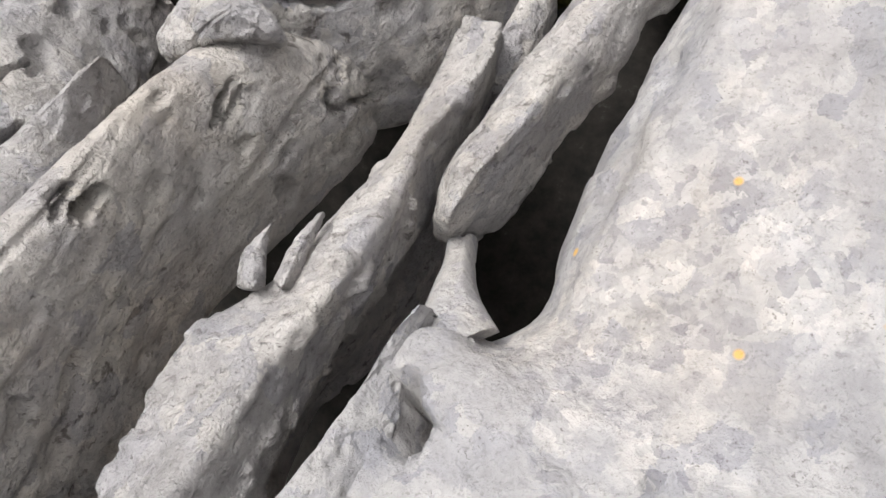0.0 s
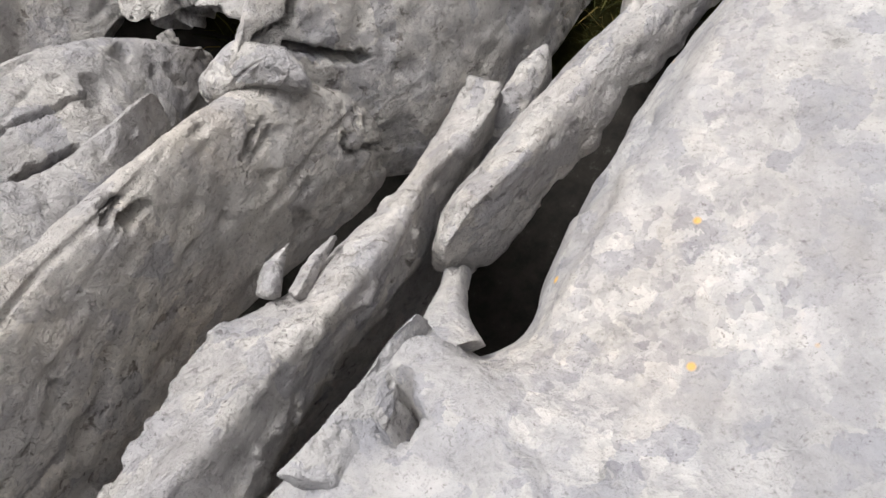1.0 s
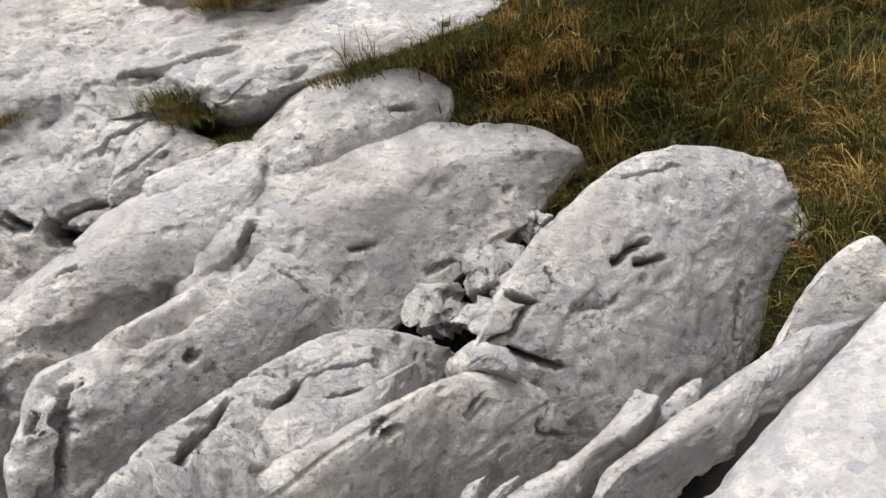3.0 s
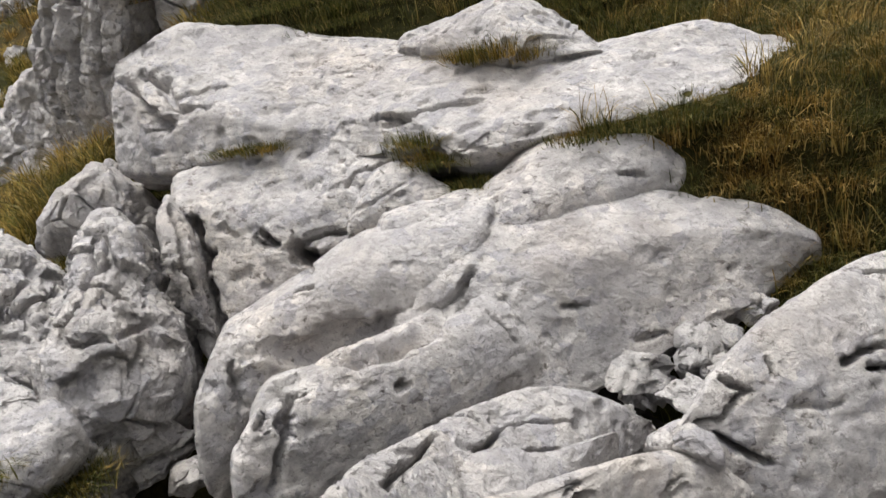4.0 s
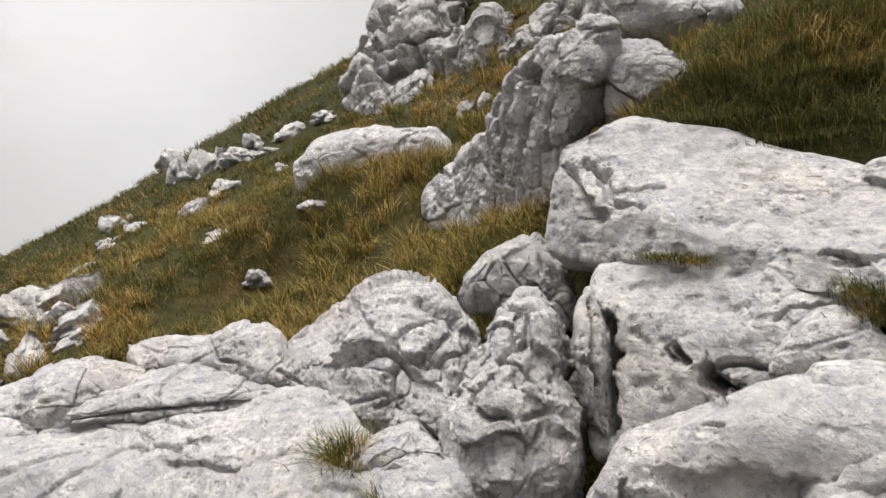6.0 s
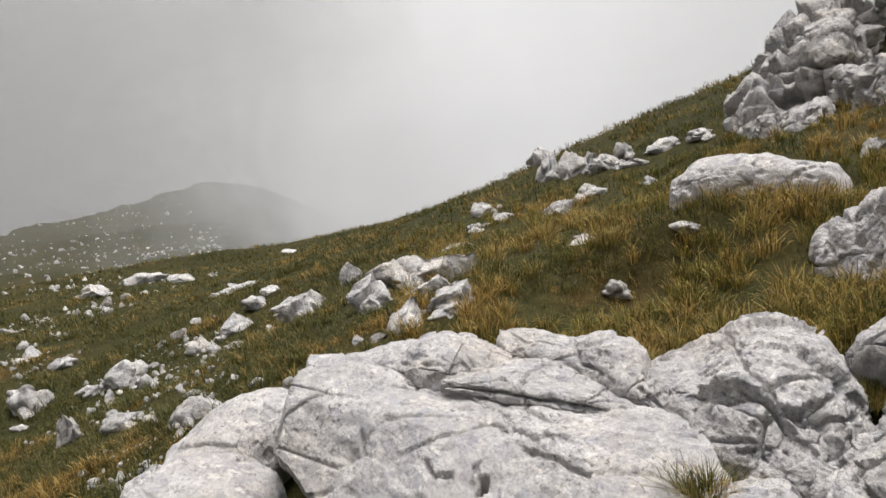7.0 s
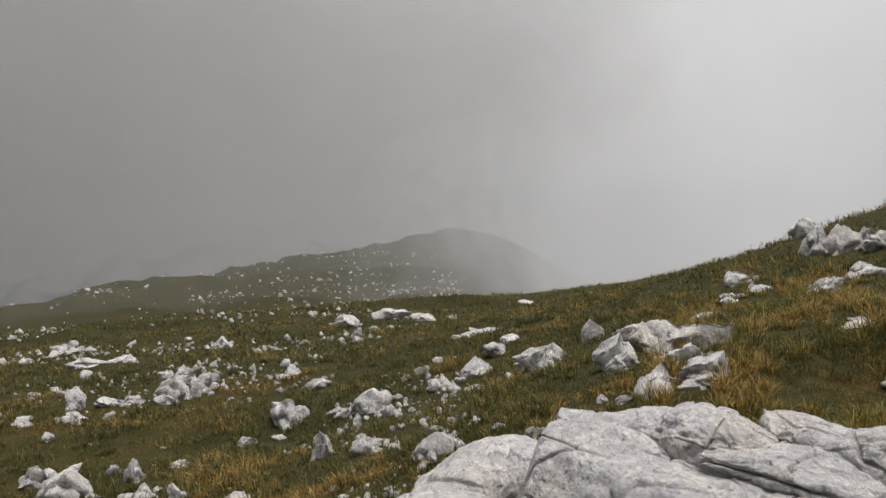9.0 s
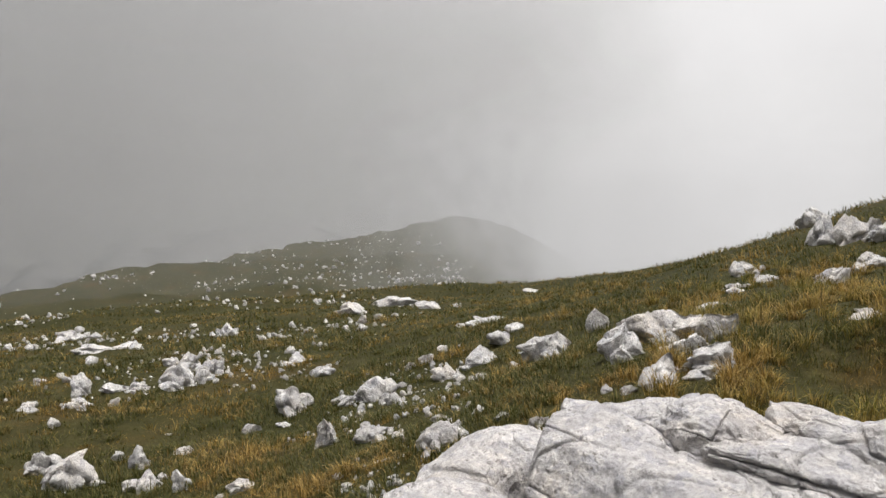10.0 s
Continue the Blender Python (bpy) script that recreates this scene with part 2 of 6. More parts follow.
MLAYER = [
    ((-4.502, -2.099, 0.310), (-3.986, -2.112, -0.010), (-4.212, -2.067, 0.237)),
    ((-4.526, -1.888, 0.380), (-3.592, -1.846, -0.160), (-4.068, -1.834, 0.268)),
    ((-4.424, -1.587, 0.366), (-3.280, -1.538, -0.227), (-3.868, -1.494, 0.264)),
    ((-4.182, -1.208, 0.280), (-3.022, -1.217, -0.161), (-3.636, -1.148, 0.244)),
    ((-3.990, -0.862, 0.281), (-2.965, -0.962, -0.104), (-3.604, -0.886, 0.259)),
    ((-3.723, -0.451, 0.323), (-2.987, -0.613, 0.031), (-3.271, -0.530, 0.266)),
    ((-3.483, -0.152, 0.365), (-2.905, -0.375, 0.132), (-3.035, -0.322, 0.287)),
    ((-3.186, -0.020, 0.331), (-2.804, -0.180, 0.178), (-2.904, -0.160, 0.288)),
    ((-3.031, -0.016, 0.290), (-2.810, -0.065, 0.217), (-2.917, -0.044, 0.277)),
]
LAYERB = [
    ((-4.264, -1.181, 0.356), (-4.105, -1.188, 0.297)),
    ((-4.292, -0.888, 0.392), (-4.005, -0.922, 0.268)),
    ((-4.243, -0.673, 0.406), (-3.848, -0.672, 0.277)),
    ((-4.017, -0.423, 0.403), (-3.733, -0.455, 0.290)),
    ((-3.699, -0.207, 0.338), (-3.583, -0.222, 0.312)),
]
LAYERC = [
    ((-4.486, -1.467, 0.331), (-4.386, -1.448, 0.279)),
    ((-4.586, -1.360, 0.441), (-4.237, -1.330, 0.263)),
    ((-4.630, -1.246, 0.477), (-4.196, -1.185, 0.252)),
    ((-4.635, -1.031, 0.437), (-4.270, -1.002, 0.277)),
    ((-4.547, -0.803, 0.366), (-4.293, -0.798, 0.296)),
]
LAYERD = [
    ((-4.692, -2.055, 0.361), (-4.469, -2.022, 0.310)),
    ((-4.753, -1.782, 0.348), (-4.473, -1.755, 0.290)),
    ((-4.761, -1.495, 0.382), (-4.462, -1.492, 0.272)),
    ((-4.732, -1.332, 0.389), (-4.423, -1.329, 0.246)),
]
LAYERE = [
    ((-4.776, -0.855, 0.438), (-4.490, -0.856, 0.354)),
    ((-4.681, -0.692, 0.472), (-4.334, -0.673, 0.361)),
    ((-4.460, -0.446, 0.470), (-4.106, -0.482, 0.340)),
    ((-4.252, -0.270, 0.535), (-3.811, -0.323, 0.306)),
    ((-4.151, -0.162, 0.525), (-3.703, -0.229, 0.285)),
    ((-3.880, -0.108, 0.435), (-3.645, -0.182, 0.294)),
    ((-3.745, -0.095, 0.366), (-3.636, -0.133, 0.291)),
]
LAYERF = [
    ((-2.761, -0.179, 0.358), (-2.644, -0.187, 0.307)),
    ((-2.717, -0.035, 0.410), (-2.552, -0.102, 0.327)),
    ((-2.652, 0.130, 0.429), (-2.474, 0.028, 0.362)),
    ((-2.527, 0.128, 0.413), (-2.436, 0.103, 0.382)),
]
LAYERG = [
    ((-2.887, -0.725, 0.257), (-2.493, -0.745, 0.172)),
    ((-2.903, -0.534, 0.309), (-2.420, -0.580, 0.165)),
    ((-2.786, -0.322, 0.354), (-2.353, -0.392, 0.190)),
    ((-2.538, -0.149, 0.343), (-2.258, -0.220, 0.193)),
    ((-2.504, 0.043, 0.382), (-2.219, -0.052, 0.205)),
    ((-2.387, 0.134, 0.359), (-2.245, 0.120, 0.244)),
]
BLOCKL = [
    ((-4.941, -3.090, -0.280), (-4.070, -2.987, -0.464)),
    ((-5.012, -2.909, -0.125), (-4.182, -2.698, -0.470)),
    ((-5.034, -2.622, -0.010), (-4.397, -2.474, -0.424)),
    ((-5.003, -2.311, -0.017), (-4.670, -2.269, -0.324)),
]
BLOCKF = [
    ((-4.003, -2.990, -0.116), (-3.414, -2.700, -0.323)),
    ((-4.118, -2.780, -0.056), (-3.479, -2.537, -0.327)),
    ((-4.156, -2.507, -0.059), (-3.557, -2.316, -0.328)),
    ((-4.122, -2.357, -0.110), (-3.601, -2.176, -0.325)),
]
BOULDER = [
    ((-7.912, 1.050, 1.010), (-7.540, 0.864, 0.298)),
    ((-7.892, 1.176, 1.125), (-7.400, 1.013, 0.291)),
    ((-7.700, 1.526, 1.216), (-7.237, 1.260, 0.327)),
    ((-7.349, 1.942, 1.208), (-6.908, 1.674, 0.408)),
    ((-7.112, 2.252, 1.134), (-6.801, 1.978, 0.448)),
    ((-7.017, 2.311, 0.987), (-6.737, 2.135, 0.455)),
]
UPRIGHT = [
    ((0.171, 1.150, 0.055), (0.195, 1.095, -0.054)),
    ((0.256, 1.296, 0.154), (0.283, 1.187, -0.090)),
    ((0.358, 1.390, 0.214), (0.386, 1.261, -0.069)),
    ((0.416, 1.424, 0.222), (0.431, 1.305, -0.024)),
    ((0.454, 1.388, 0.171), (0.456, 1.321, 0.060)),
]
SPIKE = [
    ((-0.124, 0.863, 0.052), (-0.105, 0.807, -0.037)),
    ((-0.063, 0.947, 0.056), (-0.048, 0.876, -0.023)),
    ((-0.015, 1.014, 0.047), (-0.010, 0.973, -0.014)),
]
FINA = [
    ((-0.417, 0.395, 0.210), (-0.412, 0.408, 0.178), (-0.449, 0.408, 0.183)),
    ((-0.423, 0.448, 0.202), (-0.416, 0.458, 0.179), (-0.445, 0.455, 0.191)),
    ((-0.414, 0.492, 0.184), (-0.414, 0.496, 0.174), (-0.421, 0.496, 0.177)),
]
FINB = [
    ((-0.377, 0.395, 0.204), (-0.373, 0.404, 0.172), (-0.402, 0.414, 0.176)),
    ((-0.367, 0.449, 0.190), (-0.360, 0.459, 0.168), (-0.385, 0.460, 0.179)),
    ((-0.343, 0.510, 0.177), (-0.343, 0.509, 0.164), (-0.353, 0.512, 0.170)),
]
PRONG = [
    ((-0.336, 0.115, 0.274), (-0.253, 0.118, 0.194), (-0.321, 0.115, -0.026)),
    ((-0.299, 0.178, 0.25), (-0.23, 0.182, 0.188), (-0.284, 0.178, -0.050)),
    ((-0.256, 0.251, 0.233), (-0.216, 0.249, 0.184), (-0.241, 0.251, -0.067)),
    ((-0.219, 0.317, 0.228), (-0.202, 0.306, 0.182), (-0.204, 0.317, -0.072)),
    ((-0.192, 0.35, 0.223), (-0.184, 0.349, 0.183), (-0.177, 0.350, -0.077)),
]
BRIDGE = [
    ((-0.158, 0.309, 0.185), (-0.105, 0.346, 0.120), (-0.222, 0.343, 0.120)),
    ((-0.162, 0.372, 0.150), (-0.132, 0.397, 0.080), (-0.212, 0.398, 0.090)),
    ((-0.165, 0.459, 0.090), (-0.149, 0.479, 0.030), (-0.197, 0.478, 0.040)),
    ((-0.168, 0.523, 0.040), (-0.152, 0.545, -0.020), (-0.198, 0.544, -0.010)),
]
CLIFFA = [
    ((-15.669, 3.930, 1.812), (-14.058, 3.510, 0.941)),
    ((-15.451, 4.306, 2.253), (-13.525, 3.725, 1.018)),
    ((-15.974, 4.872, 2.904), (-13.627, 4.336, 1.284)),
    ((-15.539, 5.687, 3.319), (-12.991, 4.753, 1.507)),
    ((-15.708, 6.679, 3.691), (-13.527, 5.586, 1.921)),
]
CLIFFB = [
    ((-13.452, 4.773, 2.035), (-12.821, 4.654, 1.467)),
    ((-11.217, 4.431, 2.104), (-10.603, 4.160, 1.421)),
    ((-10.473, 4.637, 2.343), (-9.773, 4.195, 1.541)),
    ((-11.233, 5.229, 2.304), (-10.446, 4.812, 1.767)),
]
CLIFFC = [
    ((-14.115, 3.719, 1.294), (-13.416, 3.551, 0.945)),
    ((-12.673, 3.801, 1.519), (-11.967, 3.580, 1.051)),
    ((-11.986, 4.063, 1.616), (-11.319, 3.836, 1.215)),
]
CLIFFD = [
    ((-9.741, 4.413, 1.799), (-9.236, 4.223, 1.550)),
    ((-9.400, 4.616, 2.001), (-8.822, 4.407, 1.643)),
    ((-9.154, 4.978, 2.249), (-8.631, 4.693, 1.817)),
    ((-8.617, 5.236, 2.421), (-8.165, 4.887, 1.928)),
]
# hollows and cracks: from, to, radius, depth
RIDGE_HOLLOWS = [
    (-0.525, 0.672, 0.187, -0.488, 0.725, 0.206, 0.006, 0.048),
    (-0.629, 0.478, 0.292, -0.609, 0.505, 0.293, 0.009, 0.057),
    (-0.643, 0.478, 0.332, -0.631, 0.490, 0.330, 0.008, 0.038),
    (-0.789, 0.377, -0.056, -0.728, 0.425, -0.079, 0.015, 0.095),
]
MAIN_HOLLOWS = [
    (-1.022, 1.758, 0.554, -1.004, 1.777, 0.579, 0.010, 0.057),
    (-1.012, 1.171, 0.370, -0.959, 1.199, 0.359, 0.008, 0.038),
    (-1.056, 1.019, 0.291, -1.016, 1.066, 0.318, 0.010, 0.048),
]
LOBEA_HOLLOWS = [
    (-1.345, 0.680, 0.297, -1.324, 0.713, 0.308, 0.010, 0.057),
    (-1.598, 0.353, 0.284, -1.594, 0.454, 0.370, 0.020, 0.095),
    (-1.523, 0.306, 0.180, -1.547, 0.453, 0.340, 0.018, 0.076),
]
PLATB_HOLLOWS = [
    (-2.973, 1.331, 1.017, -2.845, 1.512, 0.978, 0.015, 0.060),
    (-2.431, 1.723, 1.078, -2.300, 1.846, 1.009, 0.010, 0.030),
    (-1.936, 1.467, 0.900, -1.842, 1.551, 0.880, 0.020, 0.060),
]
PLATA_HOLLOWS = [
    (-2.544, 0.924, 0.665, -2.433, 0.828, 0.241, 0.028, 0.380),
    (-2.299, 1.055, 0.554, -2.258, 1.086, 0.505, 0.020, 0.114),
    (-2.165, 1.112, 0.486, -2.090, 1.155, 0.396, 0.030, 0.152),
]
FLUTED_HOLLOWS = [
    (-4.326, 1.834, 1.565, -4.283, 1.901, 1.521, 0.035, 0.285),
    (-4.436, 1.751, 1.648, -4.386, 1.827, 1.516, 0.030, 0.114),
]
MLAYER_HOLLOWS = [
    (-3.278, -1.040, 0.161, -3.318, -1.012, 0.241, 0.020, 0.152),
    (-3.682, -0.898, 0.318, -3.652, -0.833, 0.240, 0.015, 0.095),
    (-4.298, -1.425, 0.388, -4.276, -1.301, 0.274, 0.020, 0.114),
]
SLAB_HOLLOWS = [
    (-0.211, 0.245, 0.187, -0.204, 0.184, 0.171, 0.022, 0.200),
    (-0.133, 0.150, 0.173, -0.116, 0.170, 0.174, 0.006, 0.014),
    (0.050, 0.139, 0.164, 0.069, 0.144, 0.166, 0.008, 0.020),
    (-0.104, 0.329, 0.163, -0.099, 0.331, 0.163, 0.006, 0.030),
    (0.496, 1.035, 0.322, 0.511, 1.035, 0.325, 0.014, 0.130),
    (0.412, 0.772, 0.305, 0.417, 0.754, 0.284, 0.006, 0.020),
]
# cracks and joints: from, to, half width, depth
UPPER_LAYER_CRACKS = [
    (-4.106, -1.203, 0.323, -4.003, -0.935, 0.32, 0.014, 0.05),
    (-4.003, -0.935, 0.32, -3.769, -0.544, 0.312, 0.014, 0.05),
    (-3.769, -0.544, 0.312, -3.689, -0.384, 0.299, 0.014, 0.05),
]
MAIN_LAYER_CRACKS = [
    (-3.769, -0.544, 0.312, -3.689, -0.384, 0.299, 0.014, 0.035),
    (-3.913, -0.903, 0.263, -3.71, -0.838, 0.241, 0.016, 0.035),
    (-3.71, -0.838, 0.241, -3.577, -0.771, 0.236, 0.016, 0.035),
    (-3.577, -0.771, 0.236, -3.444, -0.594, 0.246, 0.016, 0.035),
    (-3.513, -0.832, 0.212, -3.367, -0.662, 0.2, 0.014, 0.035),
    (-3.367, -0.662, 0.2, -3.22, -0.518, 0.17, 0.014, 0.035),
    (-3.486, -1.015, 0.147, -3.362, -1.053, 0.076, 0.016, 0.035),
    (-3.574, -1.271, 0.115, -3.478, -1.233, 0.082, 0.014, 0.04),
    (-3.478, -1.233, 0.082, -3.462, -1.139, 0.099, 0.014, 0.04),
    (-3.888, -1.639, 0.177, -3.724, -1.627, 0.042, 0.012, 0.03),
]
BACK_LAYER_CRACKS = [
    (-4.441, -0.443, 0.437, -4.117, -0.449, 0.418, 0.014, 0.04),
    (-4.117, -0.449, 0.418, -3.948, -0.328, 0.402, 0.014, 0.04),
    (-3.725, -0.205, 0.407, -3.517, -0.155, 0.367, 0.014, 0.05),
]
CRAG_CRACKS = [
    (-3.807, 0.175, 0.544, -3.773, 0.267, 0.598, 0.012, 0.03),
    (-3.773, 0.267, 0.598, -3.316, 0.186, 0.624, 0.012, 0.03),
    (-3.316, 0.186, 0.624, -3.239, 0.237, 0.585, 0.012, 0.03),
    (-3.209, 0.212, 0.585, -3.285, 0.347, 0.573, 0.014, 0.05),
    (-3.285, 0.347, 0.573, -3.325, 0.486, 0.542, 0.014, 0.05),
    (-3.154, 0.252, 0.517, -3.12, 0.32, 0.445, 0.014, 0.06),
    (-3.12, 0.32, 0.445, -3.136, 0.363, 0.503, 0.014, 0.06),
    (-3.136, 0.363, 0.503, -3.297, 0.524, 0.475, 0.014, 0.06),
    (-3.119, 0.325, 0.444, -3.083, 0.443, 0.461, 0.014, 0.06),
    (-3.083, 0.443, 0.461, -3.285, 0.654, 0.4, 0.014, 0.06),
    (-3.385, -0.031, 0.42, -3.332, 0.107, 0.455, 0.012, 0.04),
    (-3.332, 0.107, 0.455, -3.215, 0.211, 0.544, 0.012, 0.04),
]
CRAG_CRACKS += [
    (-3.135, 0.146, 0.424, -3.187, 0.248, 0.479, 0.012, 0.04),
    (-3.454, 0.519, 0.64, -3.399, 0.592, 0.586, 0.012, 0.03),
    (-3.399, 0.592, 0.586, -3.364, 0.658, 0.529, 0.012, 0.03),
    (-3.206, -0.022, 0.348, -3.118, 0.136, 0.379, 0.012, 0.03),
    (-3.118, 0.136, 0.379, -3.024, 0.254, 0.354, 0.012, 0.03),
    (-3.203, 0.258, 0.566, -3.183, 0.265, 0.434, 0.012, 0.04),
    (-3.183, 0.265, 0.434, -3.084, 0.291, 0.415, 0.012, 0.04),
    (-3.111, 0.332, 0.429, -3.086, 0.432, 0.454, 0.012, 0.05),
    (-3.086, 0.432, 0.454, -2.749, 0.44, 0.587, 0.012, 0.05),
    (-3.354, 0.111, 0.501, -3.284, 0.008, 0.408, 0.012, 0.03),
    (-3.111, 0.082, 0.332, -3.09, 0.179, 0.365, 0.012, 0.04),
]
CRAG_SIDE_CRACKS = [
    (-3.725, -0.205, 0.407, -3.517, -0.155, 0.367, 0.014, 0.05),
    (-3.385, -0.031, 0.42, -3.332, 0.107, 0.455, 0.012, 0.04),
    (-3.206, -0.022, 0.348, -3.118, 0.136, 0.379, 0.012, 0.03),
    (-3.354, 0.111, 0.501, -3.284, 0.008, 0.408, 0.012, 0.03),
]
CRAG_FRONT_CRACKS = [
    (-3.136, 0.363, 0.503, -3.297, 0.524, 0.475, 0.014, 0.06),
    (-3.083, 0.443, 0.461, -3.285, 0.654, 0.4, 0.014, 0.06),
    (-3.088, 0.52, 0.398, -2.696, 0.418, 0.536, 0.012, 0.04),
    (-3.111, 0.332, 0.429, -3.086, 0.432, 0.454, 0.012, 0.05),
    (-3.111, 0.082, 0.332, -3.09, 0.179, 0.365, 0.012, 0.04),
    (-3.09, 0.179, 0.365, -3.151, 0.258, 0.417, 0.012, 0.04),
]
PINNACLE_CRACKS = [
    (-2.507, 0.203, 0.505, -2.573, 0.319, 0.465, 0.014, 0.05),
    (-2.573, 0.319, 0.465, -2.562, 0.399, 0.556, 0.014, 0.05),
    (-2.459, 0.289, 0.498, -2.362, 0.284, 0.498, 0.014, 0.05),
    (-2.362, 0.284, 0.498, -2.336, 0.345, 0.507, 0.014, 0.05),
    (-2.559, 0.433, 0.584, -2.565, 0.508, 0.646, 0.014, 0.06),
    (-2.565, 0.508, 0.646, -2.733, 0.643, 0.693, 0.014, 0.06),
    (-2.696, 0.418, 0.536, -2.656, 0.46, 0.589, 0.012, 0.04),
    (-2.616, 0.428, 0.587, -2.506, 0.495, 0.592, 0.012, 0.03),
    (-2.506, 0.495, 0.592, -2.453, 0.537, 0.473, 0.012, 0.03),
    (-2.323, 0.409, 0.469, -2.421, 0.538, 0.421, 0.012, 0.04),
    (-2.548, 0.412, 0.564, -2.555, 0.55, 0.641, 0.012, 0.05),
    (-2.555, 0.55, 0.641, -2.547, 0.588, 0.697, 0.012, 0.05),
]
PINNACLE_CRACKS += [
    (-2.548, 0.578, 0.701, -2.733, 0.682, 0.72, 0.014, 0.06),
    (-2.291, 0.37, 0.34, -2.351, 0.459, 0.394, 0.014, 0.05),
    (-2.586, 0.723, 0.562, -2.444, 0.553, 0.469, 0.012, 0.03),
]
RIB_CRACKS = [
    (-2.507, 0.203, 0.505, -2.573, 0.319, 0.465, 0.014, 0.05),
    (-2.573, 0.319, 0.465, -2.562, 0.399, 0.556, 0.014, 0.05),
    (-2.565, 0.508, 0.646, -2.733, 0.643, 0.693, 0.014, 0.06),
    (-3.088, 0.52, 0.398, -2.696, 0.418, 0.536, 0.012, 0.04),
    (-2.696, 0.418, 0.536, -2.656, 0.46, 0.589, 0.012, 0.04),
    (-3.086, 0.432, 0.454, -2.749, 0.44, 0.587, 0.012, 0.05),
]
FLUTED_CRACKS = [
    (-4.538, 1.717, 1.497, -4.52, 1.619, 1.267, 0.025, 0.05),
    (-4.52, 1.619, 1.267, -4.705, 1.588, 1.007, 0.025, 0.05),
    (-4.221, 1.715, 1.464, -4.335, 1.662, 1.236, 0.025, 0.05),
    (-4.335, 1.662, 1.236, -4.388, 1.57, 1.005, 0.025, 0.05),
    (-4.095, 1.742, 1.43, -4.157, 1.698, 1.175, 0.02, 0.04),
]
MAIN_CRACKS = [
    (-1.34, 1.134, 0.476, -1.35, 1.092, 0.439, 0.014, 0.06),
    (-1.35, 1.092, 0.439, -1.367, 1.03, 0.403, 0.014, 0.06),
    (-1.048, 1.238, 0.323, -0.996, 1.266, 0.312, 0.007, 0.02),
    (-0.869, 1.306, 0.176, -0.812, 1.379, 0.181, 0.008, 0.03),
]
LOBEA_CRACKS = [
    (-1.35, 1.092, 0.439, -1.367, 1.03, 0.403, 0.014, 0.06),
    (-1.667, 0.611, 0.355, -1.506, 0.645, 0.403, 0.012, 0.05),
    (-1.506, 0.645, 0.403, -1.43, 0.79, 0.385, 0.012, 0.05),
    (-1.43, 0.79, 0.385, -1.359, 0.903, 0.399, 0.012, 0.05),
    (-1.359, 0.903, 0.399, -1.326, 1.05, 0.402, 0.012, 0.05),
    (-1.571, 0.341, 0.342, -1.607, 0.463, 0.355, 0.014, 0.06),
    (-1.607, 0.463, 0.355, -1.598, 0.512, 0.389, 0.014, 0.06),
    (-1.384, 0.71, 0.274, -1.337, 0.727, 0.292, 0.008, 0.04),
    (-1.236, 1.031, 0.391, -1.175, 1.038, 0.343, 0.007, 0.015),
    (-1.175, 1.038, 0.343, -1.142, 1.037, 0.282, 0.007, 0.015),
]
LOBEB_CRACKS = [
    (-1.865, 0.825, 0.48, -1.809, 0.853, 0.495, 0.008, 0.03),
    (-1.898, 0.514, 0.366, -1.867, 0.477, 0.245, 0.015, 0.05),
    (-2.252, 1.221, 0.398, -1.905, 0.948, 0.512, 0.018, 0.1),
]
CAP_CRACKS = [
    (-1.034, 1.638, 0.618, -0.972, 1.709, 0.588, 0.01, 0.03),
]
PLATB_CRACKS = [
    (-3.324, 1.321, 1.175, -3.157, 1.255, 1.093, 0.03, 0.07),
    (-3.157, 1.255, 1.093, -3.017, 1.227, 0.993, 0.03, 0.07),
    (-3.017, 1.227, 0.993, -2.929, 1.219, 0.957, 0.03, 0.07),
    (-3.246, 1.376, 1.173, -3.158, 1.39, 1.112, 0.025, 0.07),
    (-3.158, 1.39, 1.112, -2.956, 1.295, 1.041, 0.025, 0.07),
    (-2.956, 1.295, 1.041, -2.767, 1.31, 1.011, 0.025, 0.07),
    (-2.024, 1.552, 0.876, -1.873, 1.581, 0.859, 0.016, 0.05),
    (-1.873, 1.581, 0.859, -1.766, 1.664, 0.871, 0.016, 0.05),
    (-1.766, 1.664, 0.871, -1.654, 1.768, 0.865, 0.016, 0.05),
]
PLATA_CRACKS = [
    (-2.602, 0.967, 0.636, -2.476, 0.882, 0.51, 0.016, 0.15),
    (-2.196, 1.128, 0.496, -2.252, 1.221, 0.398, 0.018, 0.1),
    (-2.252, 1.221, 0.398, -1.905, 0.948, 0.512, 0.018, 0.1),
    (-2.193, 1.153, 0.486, -2.109, 1.208, 0.511, 0.012, 0.06),
    (-2.109, 1.208, 0.511, -1.931, 1.202, 0.561, 0.012, 0.06),
    (-2.376, 1.118, 0.514, -2.323, 1.138, 0.469, 0.012, 0.05),
    (-2.071, 1.341, 0.658, -2.035, 1.379, 0.695, 0.012, 0.05),
    (-2.035, 1.379, 0.695, -1.931, 1.473, 0.717, 0.012, 0.05),
    (-1.931, 1.473, 0.717, -1.867, 1.517, 0.706, 0.012, 0.05),
]
FLAKE_CRACKS = [
    (-2.602, 0.967, 0.636, -2.476, 0.882, 0.51, 0.016, 0.15),
    (-2.476, 0.882, 0.51, -2.45, 0.835, 0.281, 0.016, 0.15),
    (-2.603, 0.912, 0.732, -2.421, 0.777, 0.564, 0.014, 0.1),
    (-2.421, 0.777, 0.564, -2.395, 0.784, 0.293, 0.014, 0.1),
]
